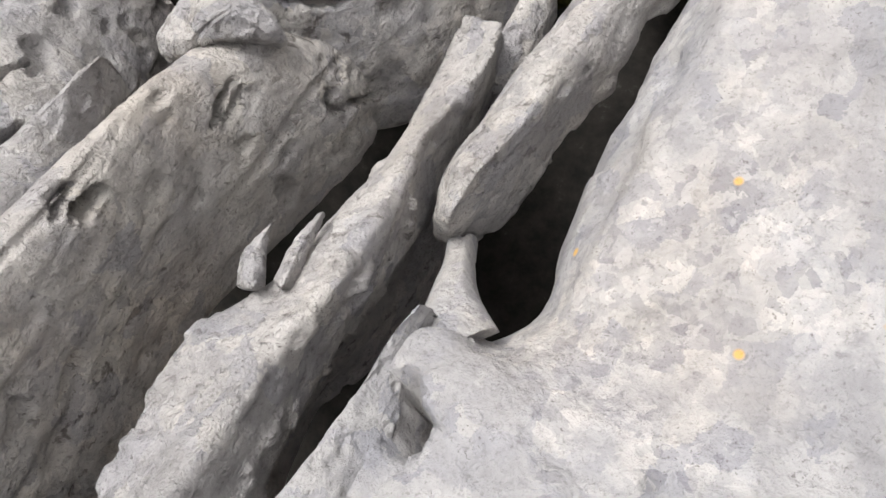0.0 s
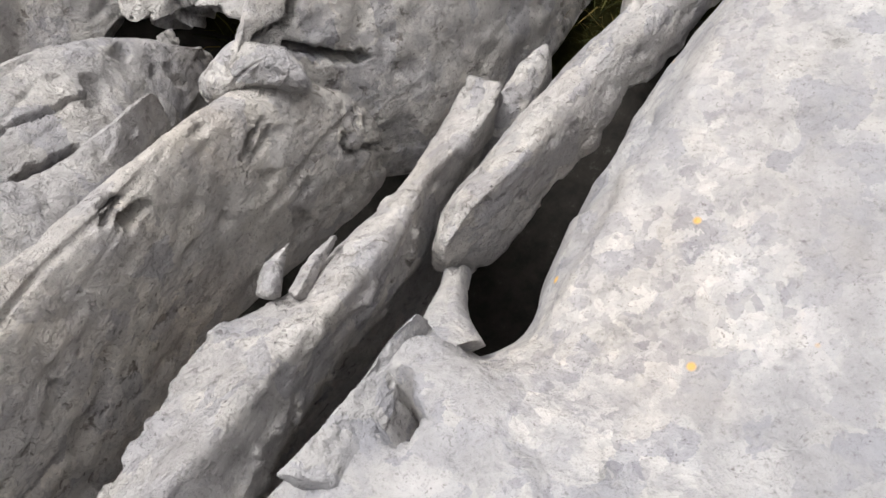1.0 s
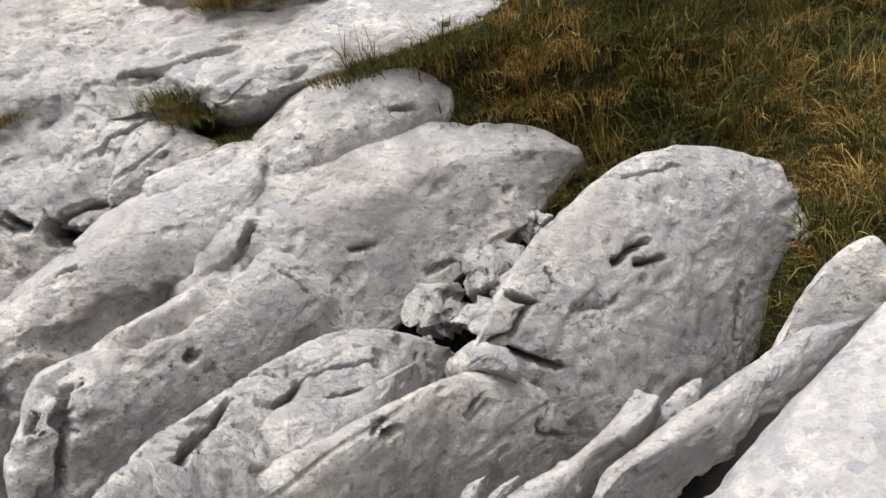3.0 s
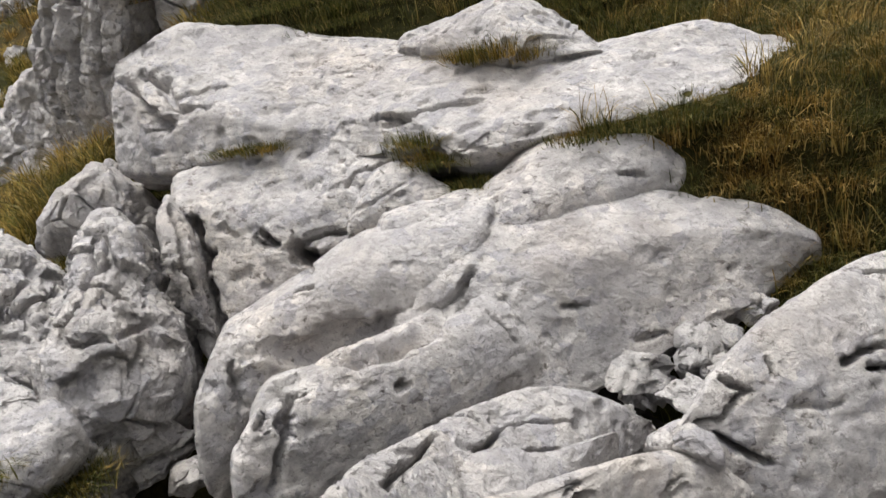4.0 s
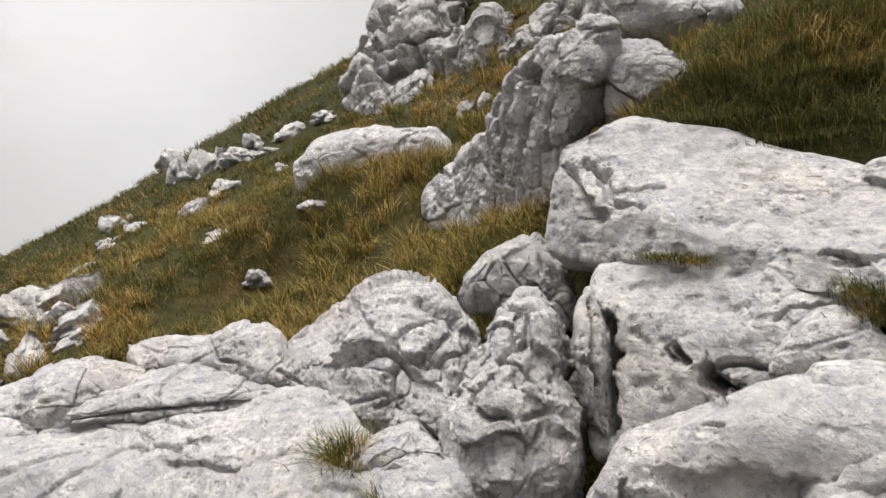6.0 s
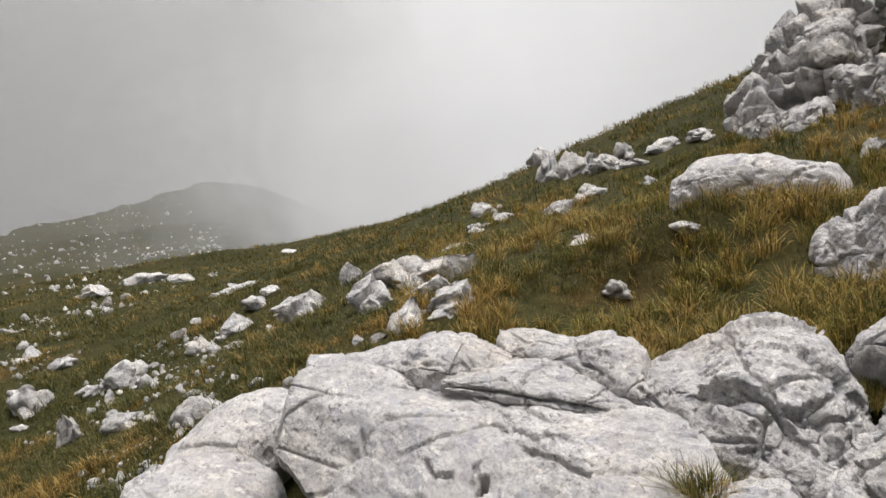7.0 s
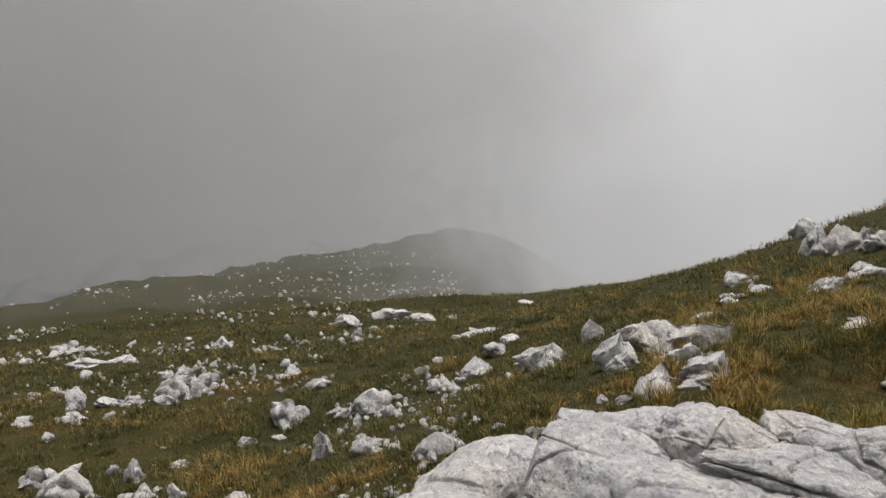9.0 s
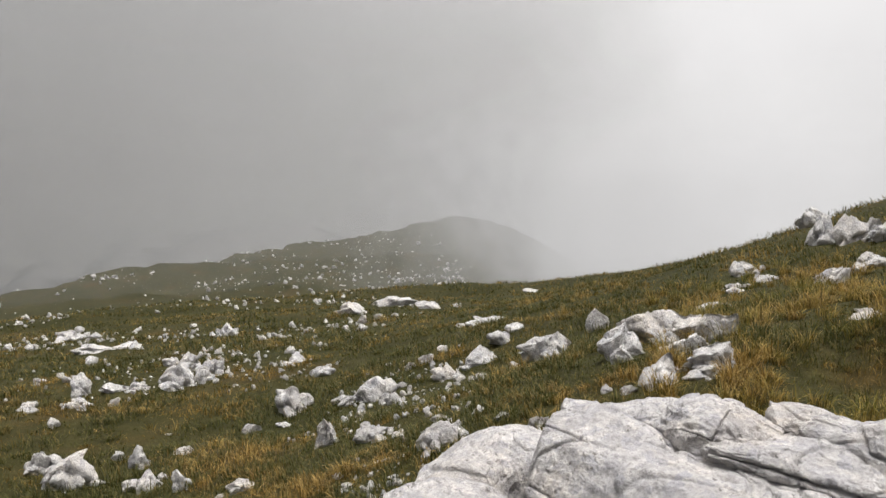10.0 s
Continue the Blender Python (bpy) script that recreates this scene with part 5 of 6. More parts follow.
def build_ground():
    rad = np.r_[np.linspace(0.05, 6, 90), 6 * (2200 / 6) ** np.linspace(0.008, 1, 190)]
    ang = np.linspace(0, 2 * np.pi, 480, endpoint=False)
    rr, aa = np.meshgrid(rad, ang, indexing="ij")
    x, y = (rr * np.cos(aa)).ravel() - 1.5, (rr * np.sin(aa)).ravel()
    v = np.c_[x, y, ground_height(x, y)]
    ob = mesh_object("ground", v, grid_faces(len(rad), len(ang)), TURF)
    return tagged(ob, "mountain slope of green and brown alpine turf", "ground", kind="structure")


build_ground()

# ---- the rocks beside the crevice ----
NEAR = dict(amp=0.011, size=0.2, pits=0.5, cracks=0.4)
BLADE_RAILS = [((s[0] - 0.2, s[1] + 0.17, s[2] - 0.5), s, c, f, (f[0], f[1] + 0.02, f[2] - 0.55)) for s, c, f in BLADE]
slabby = rock("thin_rock_slab", "thin pale limestone slab with a sharp bright crest", BLADE_RAILS, STONE, seed=3, profile=5, around=180, length=260, cap=0.03, hollows=BLADE_CRACKS, **NEAR)
rock_part("fin", FINA, STONE, slabby, "small curved limestone fin", seed=41, amp=0.004, size=0.05, near=1.8, far=1.8, cap=0.008, length=50, around=50)
rock_part("fin", FINB, STONE, slabby, "small curved limestone fin", seed=42, amp=0.004, size=0.05, near=1.8, far=1.8, cap=0.008, length=50, around=50)
rock("rock_spike", "narrow grey limestone spike behind the thin slab", SPIKE, STONE, back=(-0.025, 0.02, -0.15), seed=43, amp=0.012, size=0.15, near=1.8, far=1.8, cap=0.02, length=70, around=70)
finger = rock("rounded_rock_finger", "rounded finger of pale grey limestone over a dark crevice", ROD, STONE, seed=5, near=2.0, far=2.0, cap=0.03, length=260, around=150, **NEAR)
KNOB = [((0.030, 0.755, 0.060), (0.052, 0.762, 0.020)), ((0.050, 0.778, 0.066), (0.078, 0.782, 0.014)), ((0.066, 0.802, 0.060), (0.086, 0.806, 0.030))]
rock_part("knob", KNOB, STONE, finger, "small knob on the finger's underside", back=(-0.03, 0.01, -0.05), seed=46, amp=0.003, size=0.04, cap=0.012, length=40, around=40)
rock("upright_thin_rock", "smooth upright grey limestone slab with a rounded top", UPRIGHT, STONE_WARM, back=(-0.03, 0.05, -0.25), seed=6, near=1.3, far=2.5, cap=0.03, amp=0.012, size=0.3)
rock("long_rock_ridge", "long grey limestone ridge with a bright crest and brown stains", RIDGE, STONE_WARM, back=(-0.1, 0.07, -0.5), seed=7, near=2.5, far=2.0, cap=0.05, hollows=RIDGE_HOLLOWS + RIDGE_CRACKS, amp=0.016, size=0.28, pits=0.5, cracks=0.4, length=300, around=150)
boulder = rock("upright_boulder", "upright grey limestone boulder with cracked ledges at one end", HEAD, STONE, back=(-0.08, 0.06, -0.55), seed=9, near=1.5, far=2.2, cap=0.06, hollows=HEAD_CRACKS, amp=0.02, size=0.3, pits=0.2, cracks=0.1, length=280, around=190)
rock_part("rear_lump", HEADBACK, STONE, boulder, "rough broken lump at the boulder's end", seed=44, back=(-0.05, 0.06, -0.3), amp=0.03, size=0.15, broken=0.6, block=0.1, cap=0.03, length=80, around=80)
rock_part("lower_ledge", LIP, STONE, boulder, "jutting cracked ledge", seed=45, back=(-0.05, 0.05, -0.1), amp=0.009, size=0.14, broken=0.3, block=0.12, cracks=0.5, cap=0.03, length=130, around=90)
hollow = rock("hollowed_rock", "limestone ridge with dark hollows and a thin outer blade", HOLLOW, STONE, back=(-0.1, 0.07, -0.45), seed=11, near=1.5, far=2.0, cap=0.05, hollows=HOLLOW_CRACKS, amp=0.02, size=0.26, pits=0.5, cracks=0.3, length=300, around=170)
rock_part("outer_blade", HOLLOWB, STONE, hollow, "thin limestone blade", back=(-0.05, 0.03, -0.2), seed=12, near=1.6, far=2.0, cap=0.02, amp=0.009, size=0.2)


def slab():
    """The big slab: its edge steps back at a bay and drops into the crevice."""
    # the rim, and the lower lip where the rock turns down into the crevice
    rim = [(-0.75, -0.7, 0.16), (-0.52, -0.2, 0.2), (-0.358, 0.128, 0.215), (-0.284, 0.203, 0.215), (-0.23, 0.315, 0.215), (-0.185, 0.335, 0.2), (-0.115, 0.325, 0.165), (-0.04, 0.325, 0.165), (0.02, 0.41, 0.18), (0.115, 0.56, 0.21), (0.158, 0.635, 0.22), (0.26, 0.801, 0.26), (0.372, 1.004, 0.28), (0.523, 1.225, 0.3), (0.643, 1.378, 0.31)]
    lip = [(-0.72, -0.72, 0.0), (-0.49, -0.22, 0.02), (-0.325, 0.11, 0.05), (-0.255, 0.18, 0.06), (-0.2, 0.3, 0.08), (-0.165, 0.35, 0.06), (-0.125, 0.36, 0.05), (-0.072, 0.392, 0.05), (-0.027, 0.512, 0.05), (0.035, 0.638, 0.07), (0.093, 0.737, 0.08), (0.171, 0.862, 0.1), (0.31, 1.03, 0.12), (0.47, 1.25, 0.14), (0.6, 1.4, 0.15)]
    rails = []
    for n, (top, low) in enumerate(zip(rim, lip)):
        u = n / (len(rim) - 1)
        inner = (-0.05 + 1.35 * u, -0.95 + 2.1 * u, 0.24 + 0.14 * u)
        rails.append(((low[0] - 0.01, low[1] + 0.01, -1.1), low, top, inner, (inner[0] + 1.2, inner[1] - 0.4, -0.9)))
    ob = rock_part("limestone_slab", rails[::-1], STONE_PALE, seed=31, profile=7, amp=0.016, size=0.4, pits=0.5, cracks=0.15, cap=0.1, length=420, around=300, hollows=SLAB_HOLLOWS + SLAB_CRACKS)
    tagged(ob, "big pale limestone slab with grey mottling and orange lichen dots", "rock", "rocks beside the crevice")
    rock_part("prong", PRONG, STONE_PALE, ob, "sharp pointed prong at the slab's edge", seed=48, amp=0.007, size=0.1, near=1.35, far=1.2, cap=0.01, length=110, around=90)
    rock_part("rock_bridge", BRIDGE, STONE_PALE, ob, "thin grey neck of rock over the crevice", seed=47, amp=0.003, size=0.06, near=2.0, far=2.0, cap=0.01, length=60, around=60)


slab()

# ---- the large rocks behind them ----
BIGS = dict(amp=0.022, size=0.42, pits=0.3, cracks=0.05, broken=0.08, block=0.5)
big = thing("twin_lobed_rock", (-1.1, 1.0, 0.0), "large pale limestone rock split into two long lobes", "rock", "large rocks")


def under(parent, ob):
    ob.matrix_parent_inverse = Matrix.Translation(parent.location).inverted()
    return ob


under(big, rock_part("main_body", MAIN, STONE, big, seed=13, shoulder=True, back=(-0.3, 0.25, -0.6), cap=0.08, length=260, around=190, hollows=MAIN_HOLLOWS + MAIN_CRACKS + LOBE_CREASE, **BIGS))
under(big, rock_part("lower_lobe", LOBEA, STONE, big, "rounded lower lobe", seed=14, back=(-0.22, 0.15, -0.4), near=2.4, far=2.4, cap=0.1, hollows=LOBEA_HOLLOWS + LOBEA_CRACKS + LOBE_CREASE, length=220, around=160, **BIGS))
under(big, rock_part("upper_lobe", LOBEB, STONE, big, "rounded upper lobe", seed=32, back=(-0.3, 0.2, -0.7), near=2.4, far=2.4, cap=0.1, length=220, around=160, hollows=LOBEB_CRACKS + LOBE_CREASE, **BIGS))
under(big, rock_part("back_step", CAP, STONE, big, "raised flat step", seed=33, back=(-0.15, 0.15, -0.4), near=2.2, far=3.0, cap=0.05, hollows=CAP_CRACKS, **BIGS))
plate = thing("plateau_rock", (-2.2, 1.3, 0.0), "broad flat-topped pale limestone outcrop with grass in its channels", "rock", "large rocks")
PLATES = dict(amp=0.034, size=0.42, pits=0.3, cracks=0.1, broken=0.18, block=0.5)
under(plate, rock_part("upper_plate", PLATB, STONE, plate, seed=16, shoulder=True, back=(-0.3, 0.4, -0.5), cap=0.08, length=460, around=210, hollows=PLATB_HOLLOWS + PLATB_CRACKS, **PLATES))
under(plate, rock_part("front_block", PLATA, STONE, plate, "square front block with dark joints", seed=15, shoulder=True, back=(-0.3, 0.3, -0.6), cap=0.06, length=220, around=180, hollows=PLATA_HOLLOWS + PLATA_CRACKS, **PLATES))
under(plate, rock_part("side_flake", FLAKE, STONE, plate, "upright flake split from the block", seed=34, back=(-0.05, 0.05, -0.5), cap=0.04, amp=0.03, size=0.3, length=120, around=120, hollows=FLAKE_CRACKS))
under(plate, rock_part("wedge", WEDGE, STONE, plate, "rounded wedge of rock", seed=35, back=(-0.1, 0.1, -0.3), cap=0.05, amp=0.035, size=0.3, length=110, around=110))
rock("grassy_boulder", "low white limestone boulder with a grass tuft before it", CAPROCK, STONE, group="large rocks", seed=17, back=(-0.1, 0.2, -0.3), amp=0.035, size=0.3, broken=0.4, block=0.25, cap=0.05)
CRAGS = dict(broken=0.9, pits=0.06, cracks=0.0)
rock("fluted_rock", "grey limestone crag with rain flutes and a dark hole", FLUTED, STONE, group="large rocks", seed=18, back=(-0.25, 0.2, -0.6), amp=0.05, size=0.45, block=0.22, broken=0.6, flutes=0.9, cap=0.1, near=2.0, hollows=FLUTED_HOLLOWS + FLUTED_CRACKS, length=260, around=170)
rock("square_block", "square pale limestone block above the crag", BLOCKR, STONE, group="large rocks", seed=36, back=(-0.2, 0.2, -0.4), amp=0.05, size=0.4, block=0.3, cap=0.06, near=3.0, **CRAGS)
rock("top_block", "grey limestone block at the head of the slope", BLOCKT, STONE, group="large rocks", seed=37, back=(-0.3, 0.4, -0.5), amp=0.06, size=0.5, block=0.5, cap=0.1, near=3.0, **CRAGS)
pin = rock("cracked_pinnacle", "upright cracked limestone pinnacle beside a dark cleft", PINN, STONE, group="large rocks", seed=19, back=(-0.2, 0.1, -0.7), amp=0.06, size=0.4, block=0.26, cap=0.06, length=330, around=250, hollows=PINNACLE_CRACKS, **CRAGS)
rock("small_crag", "small grey limestone crag in the grass", NUB, STONE, group="large rocks", seed=20, back=(-0.2, 0.1, -0.4), amp=0.05, size=0.35, block=0.25, cap=0.08, **CRAGS)
crag = rock("rounded_crag", "rounded grey limestone crag broken by cracks", ROUND, STONE, group="large rocks", seed=21, back=(-0.35, 0.1, -0.6), amp=0.065, size=0.45, block=0.32, cap=0.12, length=340, around=260, hollows=CRAG_CRACKS, **CRAGS)
SUBS = dict(amp=0.04, size=0.4, block=0.24, broken=0.7, pits=0.06, cracks=0.0, cap=0.04, length=160, around=150)
rock_part("side_rib", PINRIB, STONE, pin, "rib standing out from the pinnacle", back=(-0.1, 0.05, -0.3), seed=71, hollows=RIB_CRACKS, **SUBS)
rock_part("foot_lump", PINFOOT, STONE, pin, "rounded lump at the pinnacle's foot", back=(-0.1, 0.05, -0.2), seed=72, **SUBS)
rock_part("side_block", RNDL, STONE, crag, "angular block at the crag's side", back=(-0.15, 0.05, -0.3), seed=73, hollows=CRAG_SIDE_CRACKS, **SUBS)
rock_part("front_block", RNDR, STONE, crag, "angular block at the crag's front", back=(-0.15, 0.05, -0.3), seed=74, hollows=CRAG_FRONT_CRACKS, **SUBS)
ledge = thing("ledge_rock", (-3.8, -0.8, 0.0), "wide layered limestone ledge with yellow grass tufts", "rock", "large rocks")
LAYERS = dict(amp=0.05, size=0.6, block=0.42, broken=0.4, pits=0.15, cracks=0.0)
under(ledge, rock_part("main_layer", MLAYER, STONE, ledge, seed=23, shoulder=True, back=(-0.3, 0.0, -0.6), cap=0.1, length=330, around=200, hollows=MLAYER_HOLLOWS + MAIN_LAYER_CRACKS, **LAYERS))
for name, rows, back, seed, joints in (("upper_layer", LAYERB, (-0.2, 0, -0.2), 51, UPPER_LAYER_CRACKS), ("back_block", LAYERC, (-0.2, 0, -0.3), 52, ()), ("back_strip", LAYERD, (-0.2, 0, -0.3), 53, ()), ("back_layer", LAYERE, (-0.25, 0, -0.35), 54, BACK_LAYER_CRACKS), ("front_block", LAYERF, (-0.1, 0, -0.2), 55, ()), ("front_layer", LAYERG, (-0.15, 0, -0.4), 56, ())):
    under(ledge, rock_part(name, rows, STONE, ledge, seed=seed, back=back, near=2.8, cap=0.05, amp=0.035, size=0.4, block=0.3, broken=0.5, pits=0.3, cracks=0.2, hollows=joints))
rock("edge_block", "grey limestone block at the end of the ledge", BLOCKL, STONE, group="large rocks", seed=25, back=(-0.4, 0.1, -0.5), near=2.8, cap=0.1, **LAYERS)
rock("front_slope_rock", "low pale limestone rock below the ledge", BLOCKF, STONE, group="large rocks", seed=27, back=(-0.3, 0.1, -0.4), near=2.6, cap=0.1, **LAYERS)
rock("meadow_boulder", "long pale limestone boulder lying in brown grass", BOULDER, STONE, group="large rocks", seed=26, back=(-0.4, 0.1, -0.6), near=4.5, cap=0.05, amp=0.06, size=0.6, broken=0.28, block=0.5)

# ---- outcrops up the slope ----
FAR = dict(mat=STONE_DARK, group="outcrops on the slope", length=170, around=130)
rock("hillside_cliff", "dark grey jointed cliff on the grassy hillside", CLIFFA, back=(-1.5, 1, -1.5), seed=62, amp=0.2, size=1.6, broken=1.2, block=0.7, cap=0.12, **FAR)
rock("tilted_slab_outcrop", "tilted pale limestone slabs on the hillside", CLIFFB, back=(-0.8, 0.8, -1), seed=63, amp=0.12, size=1.0, broken=1.1, block=0.45, cap=0.1, **FAR)
rock("flat_outcrop", "flat pale limestone shelf in the grass", CLIFFC, back=(-0.5, 0.4, -0.5), seed=64, amp=0.09, size=0.8, broken=1.0, block=0.4, cap=0.1, **FAR)
rock("band_outcrop", "slanting band of grey limestone on the hillside", CLIFFD, back=(-0.6, 0.6, -0.6), seed=65, amp=0.13, size=1.0, broken=1.2, block=0.45, cap=0.1, **FAR)


# ---- loose stones ----
SHAPES = [stone_shape(200 + n, 0.16, 26) for n in range(9)] + [stone_shape(240 + n, 0.09, 26, 12) for n in range(5)]
STONE_MESHES = []
for n, (v, f) in enumerate(SHAPES):
    ob = mesh_object("meadow_stone", v, f, STONE_FAR)
    STONE_MESHES.append(ob.data)
    bpy.data.objects.remove(ob)


def stone(x, y, width, height, n, sink=0.25, z=None, rounded=False, label="pale weathered limestone boulder in the meadow grass", group="meadow stones"):
    rng = np.random.default_rng(n)
    ob = new("meadow_stone", STONE_MESHES[9 + n % 5 if rounded else n % 9])
    if z is None:
        z = float(ground_height(x, y)[0])
    ob.matrix_world = Matrix.LocRotScale((x, y, z - sink * height), Euler((rng.uniform(-0.25, 0.25), rng.uniform(-0.25, 0.25), rng.uniform(0, 6.28))), (width * 1.15, width * rng.uniform(0.75, 1.1), height * 1.2))
    return tagged(ob, label, "stone", group)


count = 0
for rows in (BESIDE_LEDGE, BELOW, UPPER, BROW):
    for x, y, width, height in rows:
        stone(x, y, width, height, count)
        count += 1
        beside = np.random.default_rng(900 + count)
        for _ in range(int(beside.integers(0, 3)) if width > 0.36 and x > -20 else 0):
            turn, part_size = beside.uniform(0, 6.28), beside.uniform(0.3, 0.65)
            stone(x + 0.6 * width * math.cos(turn), y + 0.6 * width * math.sin(turn), width * part_size, height * part_size * beside.uniform(0.8, 1.5), count)
            count += 1
for x, y, width, height in MEADOW_CLUSTER:
    stone(x, y, width, height, count, 0.15, rounded=True, label="rounded pale limestone boulder in a cluster on the slope", group="boulder cluster")
    count += 1
for x, y, z, w, h in DEBRIS:
    bit = stone(x, y, w, h, count, 0.3, z, False, "grey limestone rubble wedged between the large rocks", "rubble")
    # a darker stone colour stands in for the shade between the rocks
    bit.data = bit.data.copy()
    bit.data.materials[0] = STONE_DARK
    count += 1


def scatter_stones():
    """Small white stones over the meadow and the far bench, too many to count."""
    rng = np.random.default_rng(77)
    vs, fs, start = [], [], 0
    small = [stone_shape(300 + n, 0.12, 7) for n in range(6)]
    made = 0
    while made < 3800:
        far = made > 1600
        r = 52 + 75 * rng.random() ** 1.6 if far else 5.5 * (42 / 5.5) ** rng.uniform(0.0, 1) ** 0.75
        a = radians(rng.uniform(108, 152) if far else rng.uniform(109, 150))
        x, y = -math.sin(a) * r, math.cos(a) * r - 1.0
        patch = float(fbm(np.array([[x * 0.35, y * 0.35, 0.0]]) / (6 if far else 1), 2, 31)[0])
        if patch < (rng.uniform(-0.7, 0.5) if far else rng.uniform(-0.15, 0.75)):
            continue
        z = float(ground_height(x, y)[0])
        s = (0.08 + 0.5 * rng.random() ** 3 if far else (0.025 + 0.12 * rng.random() ** 2) * (0.6 + r / 20)) * (1.6 if rng.random() < 0.08 else 1)
        v, f = small[made % 6]
        c, d = math.cos(made), math.sin(made)
        v = v * [s, s * rng.uniform(0.6, 1.2), s * rng.uniform(0.5, 1.0)]
        v = np.c_[v[:, 0] * c - v[:, 1] * d, v[:, 0] * d + v[:, 1] * c, v[:, 2]] + [x, y, z - 0.15 * s]
        vs.append(v)
        fs.append(f + start)
        start += len(v)
        made += 1
    ob = mesh_object("scattered_stones", np.concatenate(vs), np.concatenate(fs), STONE_FAR)
    tagged(ob, "small white limestone stones strewn over the meadow", "stones", kind="stuff")


scatter_stones()


# ---- grass ----
def blades(base, centre, length, width, rng, curl=0.5):
    """Tapered blades that bend outwards from the middle of their tuft."""
    n = len(base)
    out = (base - centre) * [1, 1, 0]
    far = np.linalg.norm(out, axis=1, keepdims=True) + 1e-6
    a = np.arctan2(out[:, 1], out[:, 0]) + rng.normal(0, 0.7, n)
    way = np.c_[np.cos(a), np.sin(a), np.zeros(n)]
    lean = np.clip(rng.normal(0.65, 0.4, n), 0.02, 1.6)[:, None] * way + [0.03, -0.08, 0.0]
    b = a + rng.normal(0, 0.5, n)
    side = np.c_[-np.sin(b), np.cos(b), np.zeros(n)] * width[:, None] * 0.5
    up = np.array([0, 0, 1.0])
    rise = 1 / np.sqrt(1 + (lean**2).sum(1, keepdims=True))
    mid = base + (up * 0.62 * rise + lean * 0.4) * length[:, None]
    tip = base + (up * rise * (0.95 - 0.45 * curl * rng.random(n)[:, None]) + lean * 1.25) * length[:, None]
    v = np.stack([base - side, base + side, mid + side * 0.7, mid - side * 0.7, tip], 1).reshape(-1, 3)
    k = np.arange(n)[:, None] * 5
    f = np.concatenate([k + [0, 1, 2], k + [0, 2, 3], k + [3, 2, 4]])
    return v, f


bpy.context.view_layer.update()
DEPTH = bpy.context.evaluated_depsgraph_get()


def open_ground(x, y, z):
    """Which points have nothing but the turf above them."""
    keep = np.zeros(len(x), bool)
    down = Vector((0, 0, -1))
    for n in range(len(x)):
        hit, place, _, _, ob, _ = scene.ray_cast(DEPTH, Vector((x[n], y[n], z[n] + 3.0)), down)
        keep[n] = hit and ob.name.startswith("ground")
    return keep


def sward(name, label, count, draw, tall, wide, seed, clump=7):
    rng = np.random.default_rng(seed)
    r, a = draw(rng, count)
    x, y = -np.sin(a) * r + 0.1, np.cos(a) * r - 1.0
    z = ground_height(x, y)
    ok = open_ground(x, y, z) & ((z > -0.3) | (np.hypot(x, y) > 3.0))
    x, y, z, r = x[ok], y[ok], z[ok], r[ok]
    hump = fbm(np.c_[x * 1.3, y * 1.3, 0 * x], 3, 51)
    grow = np.clip(0.7 + 0.75 * hump + rng.normal(0, 0.15, len(x)), 0.2, 1.9)
    n = clump
    spread = (0.012 + 0.02 * rng.random(len(x))) * np.maximum(1, r / 5.0)
    bx = np.repeat(x, n) + rng.normal(0, 1, len(x) * n) * np.repeat(spread, n)
    by = np.repeat(y, n) + rng.normal(0, 1, len(x) * n) * np.repeat(spread, n)
    bz = np.repeat(z, n) - 0.015
    rr = np.repeat(r, n)
    length = np.repeat(grow, n) * rng.uniform(*tall, len(bx))
    width = rng.uniform(*wide, len(bx)) * np.maximum(1, rr / 5.0)
    v, f = blades(np.c_[bx, by, bz], np.c_[np.repeat(x, n), np.repeat(y, n), bz], length, width, rng)
    ob = mesh_object(name, v, f, GRASS, shade=False)
    return tagged(ob, label, "grass", kind="stuff")


def around_rocks(rng, n):
    return 2.4 * (9.0 / 2.4) ** (rng.random(n) ** 0.9), np.radians(rng.uniform(-32, 132, n))


def on_terrace(rng, n):
    return np.sqrt(rng.uniform(2.0**2, 5.4**2, n)), np.radians(rng.uniform(-30, 64, n))


def over_slope(rng, n):
    return 7.0 * (45 / 7.0) ** rng.random(n), np.radians(rng.uniform(55, 145, n))


sward("turf_grass", "green and straw-coloured alpine grass between the rocks", 22000, around_rocks, (0.04, 0.12), (0.002, 0.0046), 91, 12)
sward("terrace_grass", "short dense green and brown grass on the rock terrace", 26000, on_terrace, (0.03, 0.1), (0.0022, 0.005), 93, 10)
sward("slope_grass", "green and brown grass over the mountain slope", 24000, over_slope, (0.06, 0.19), (0.0026, 0.0055), 92, 9)


def drooping(base, way, length, width, droop, rng):
    """Long blades that rise and bend over: three joints each, tapered."""
    n = len(base)
    b = np.arctan2(way[:, 1], way[:, 0]) + np.pi / 2 + rng.normal(0, 0.5, n)
    side = np.c_[np.cos(b), np.sin(b), np.zeros(n)] * width[:, None] * 0.5
    rows, place = [base - side, base + side], base
    for k, (step, thick) in enumerate(((0.4, 0.85), (0.32, 0.6), (0.28, 0.0))):
        bend = np.clip(droop * (0.35 + 0.75 * k), 0, 2.0)[:, None]
        place = place + (way * np.sin(bend) + np.array([0, 0, 1.0]) * np.cos(bend)) * step * length[:, None]
        rows += [place - side * thick, place + side * thick] if thick else [place]
    v = np.stack(rows, 1).reshape(-1, 3)
    k = np.arange(n)[:, None] * 7
    return v, np.concatenate([k + [0, 1, 3], k + [0, 3, 2], k + [2, 3, 5], k + [2, 5, 4], k + [4, 5, 6]])


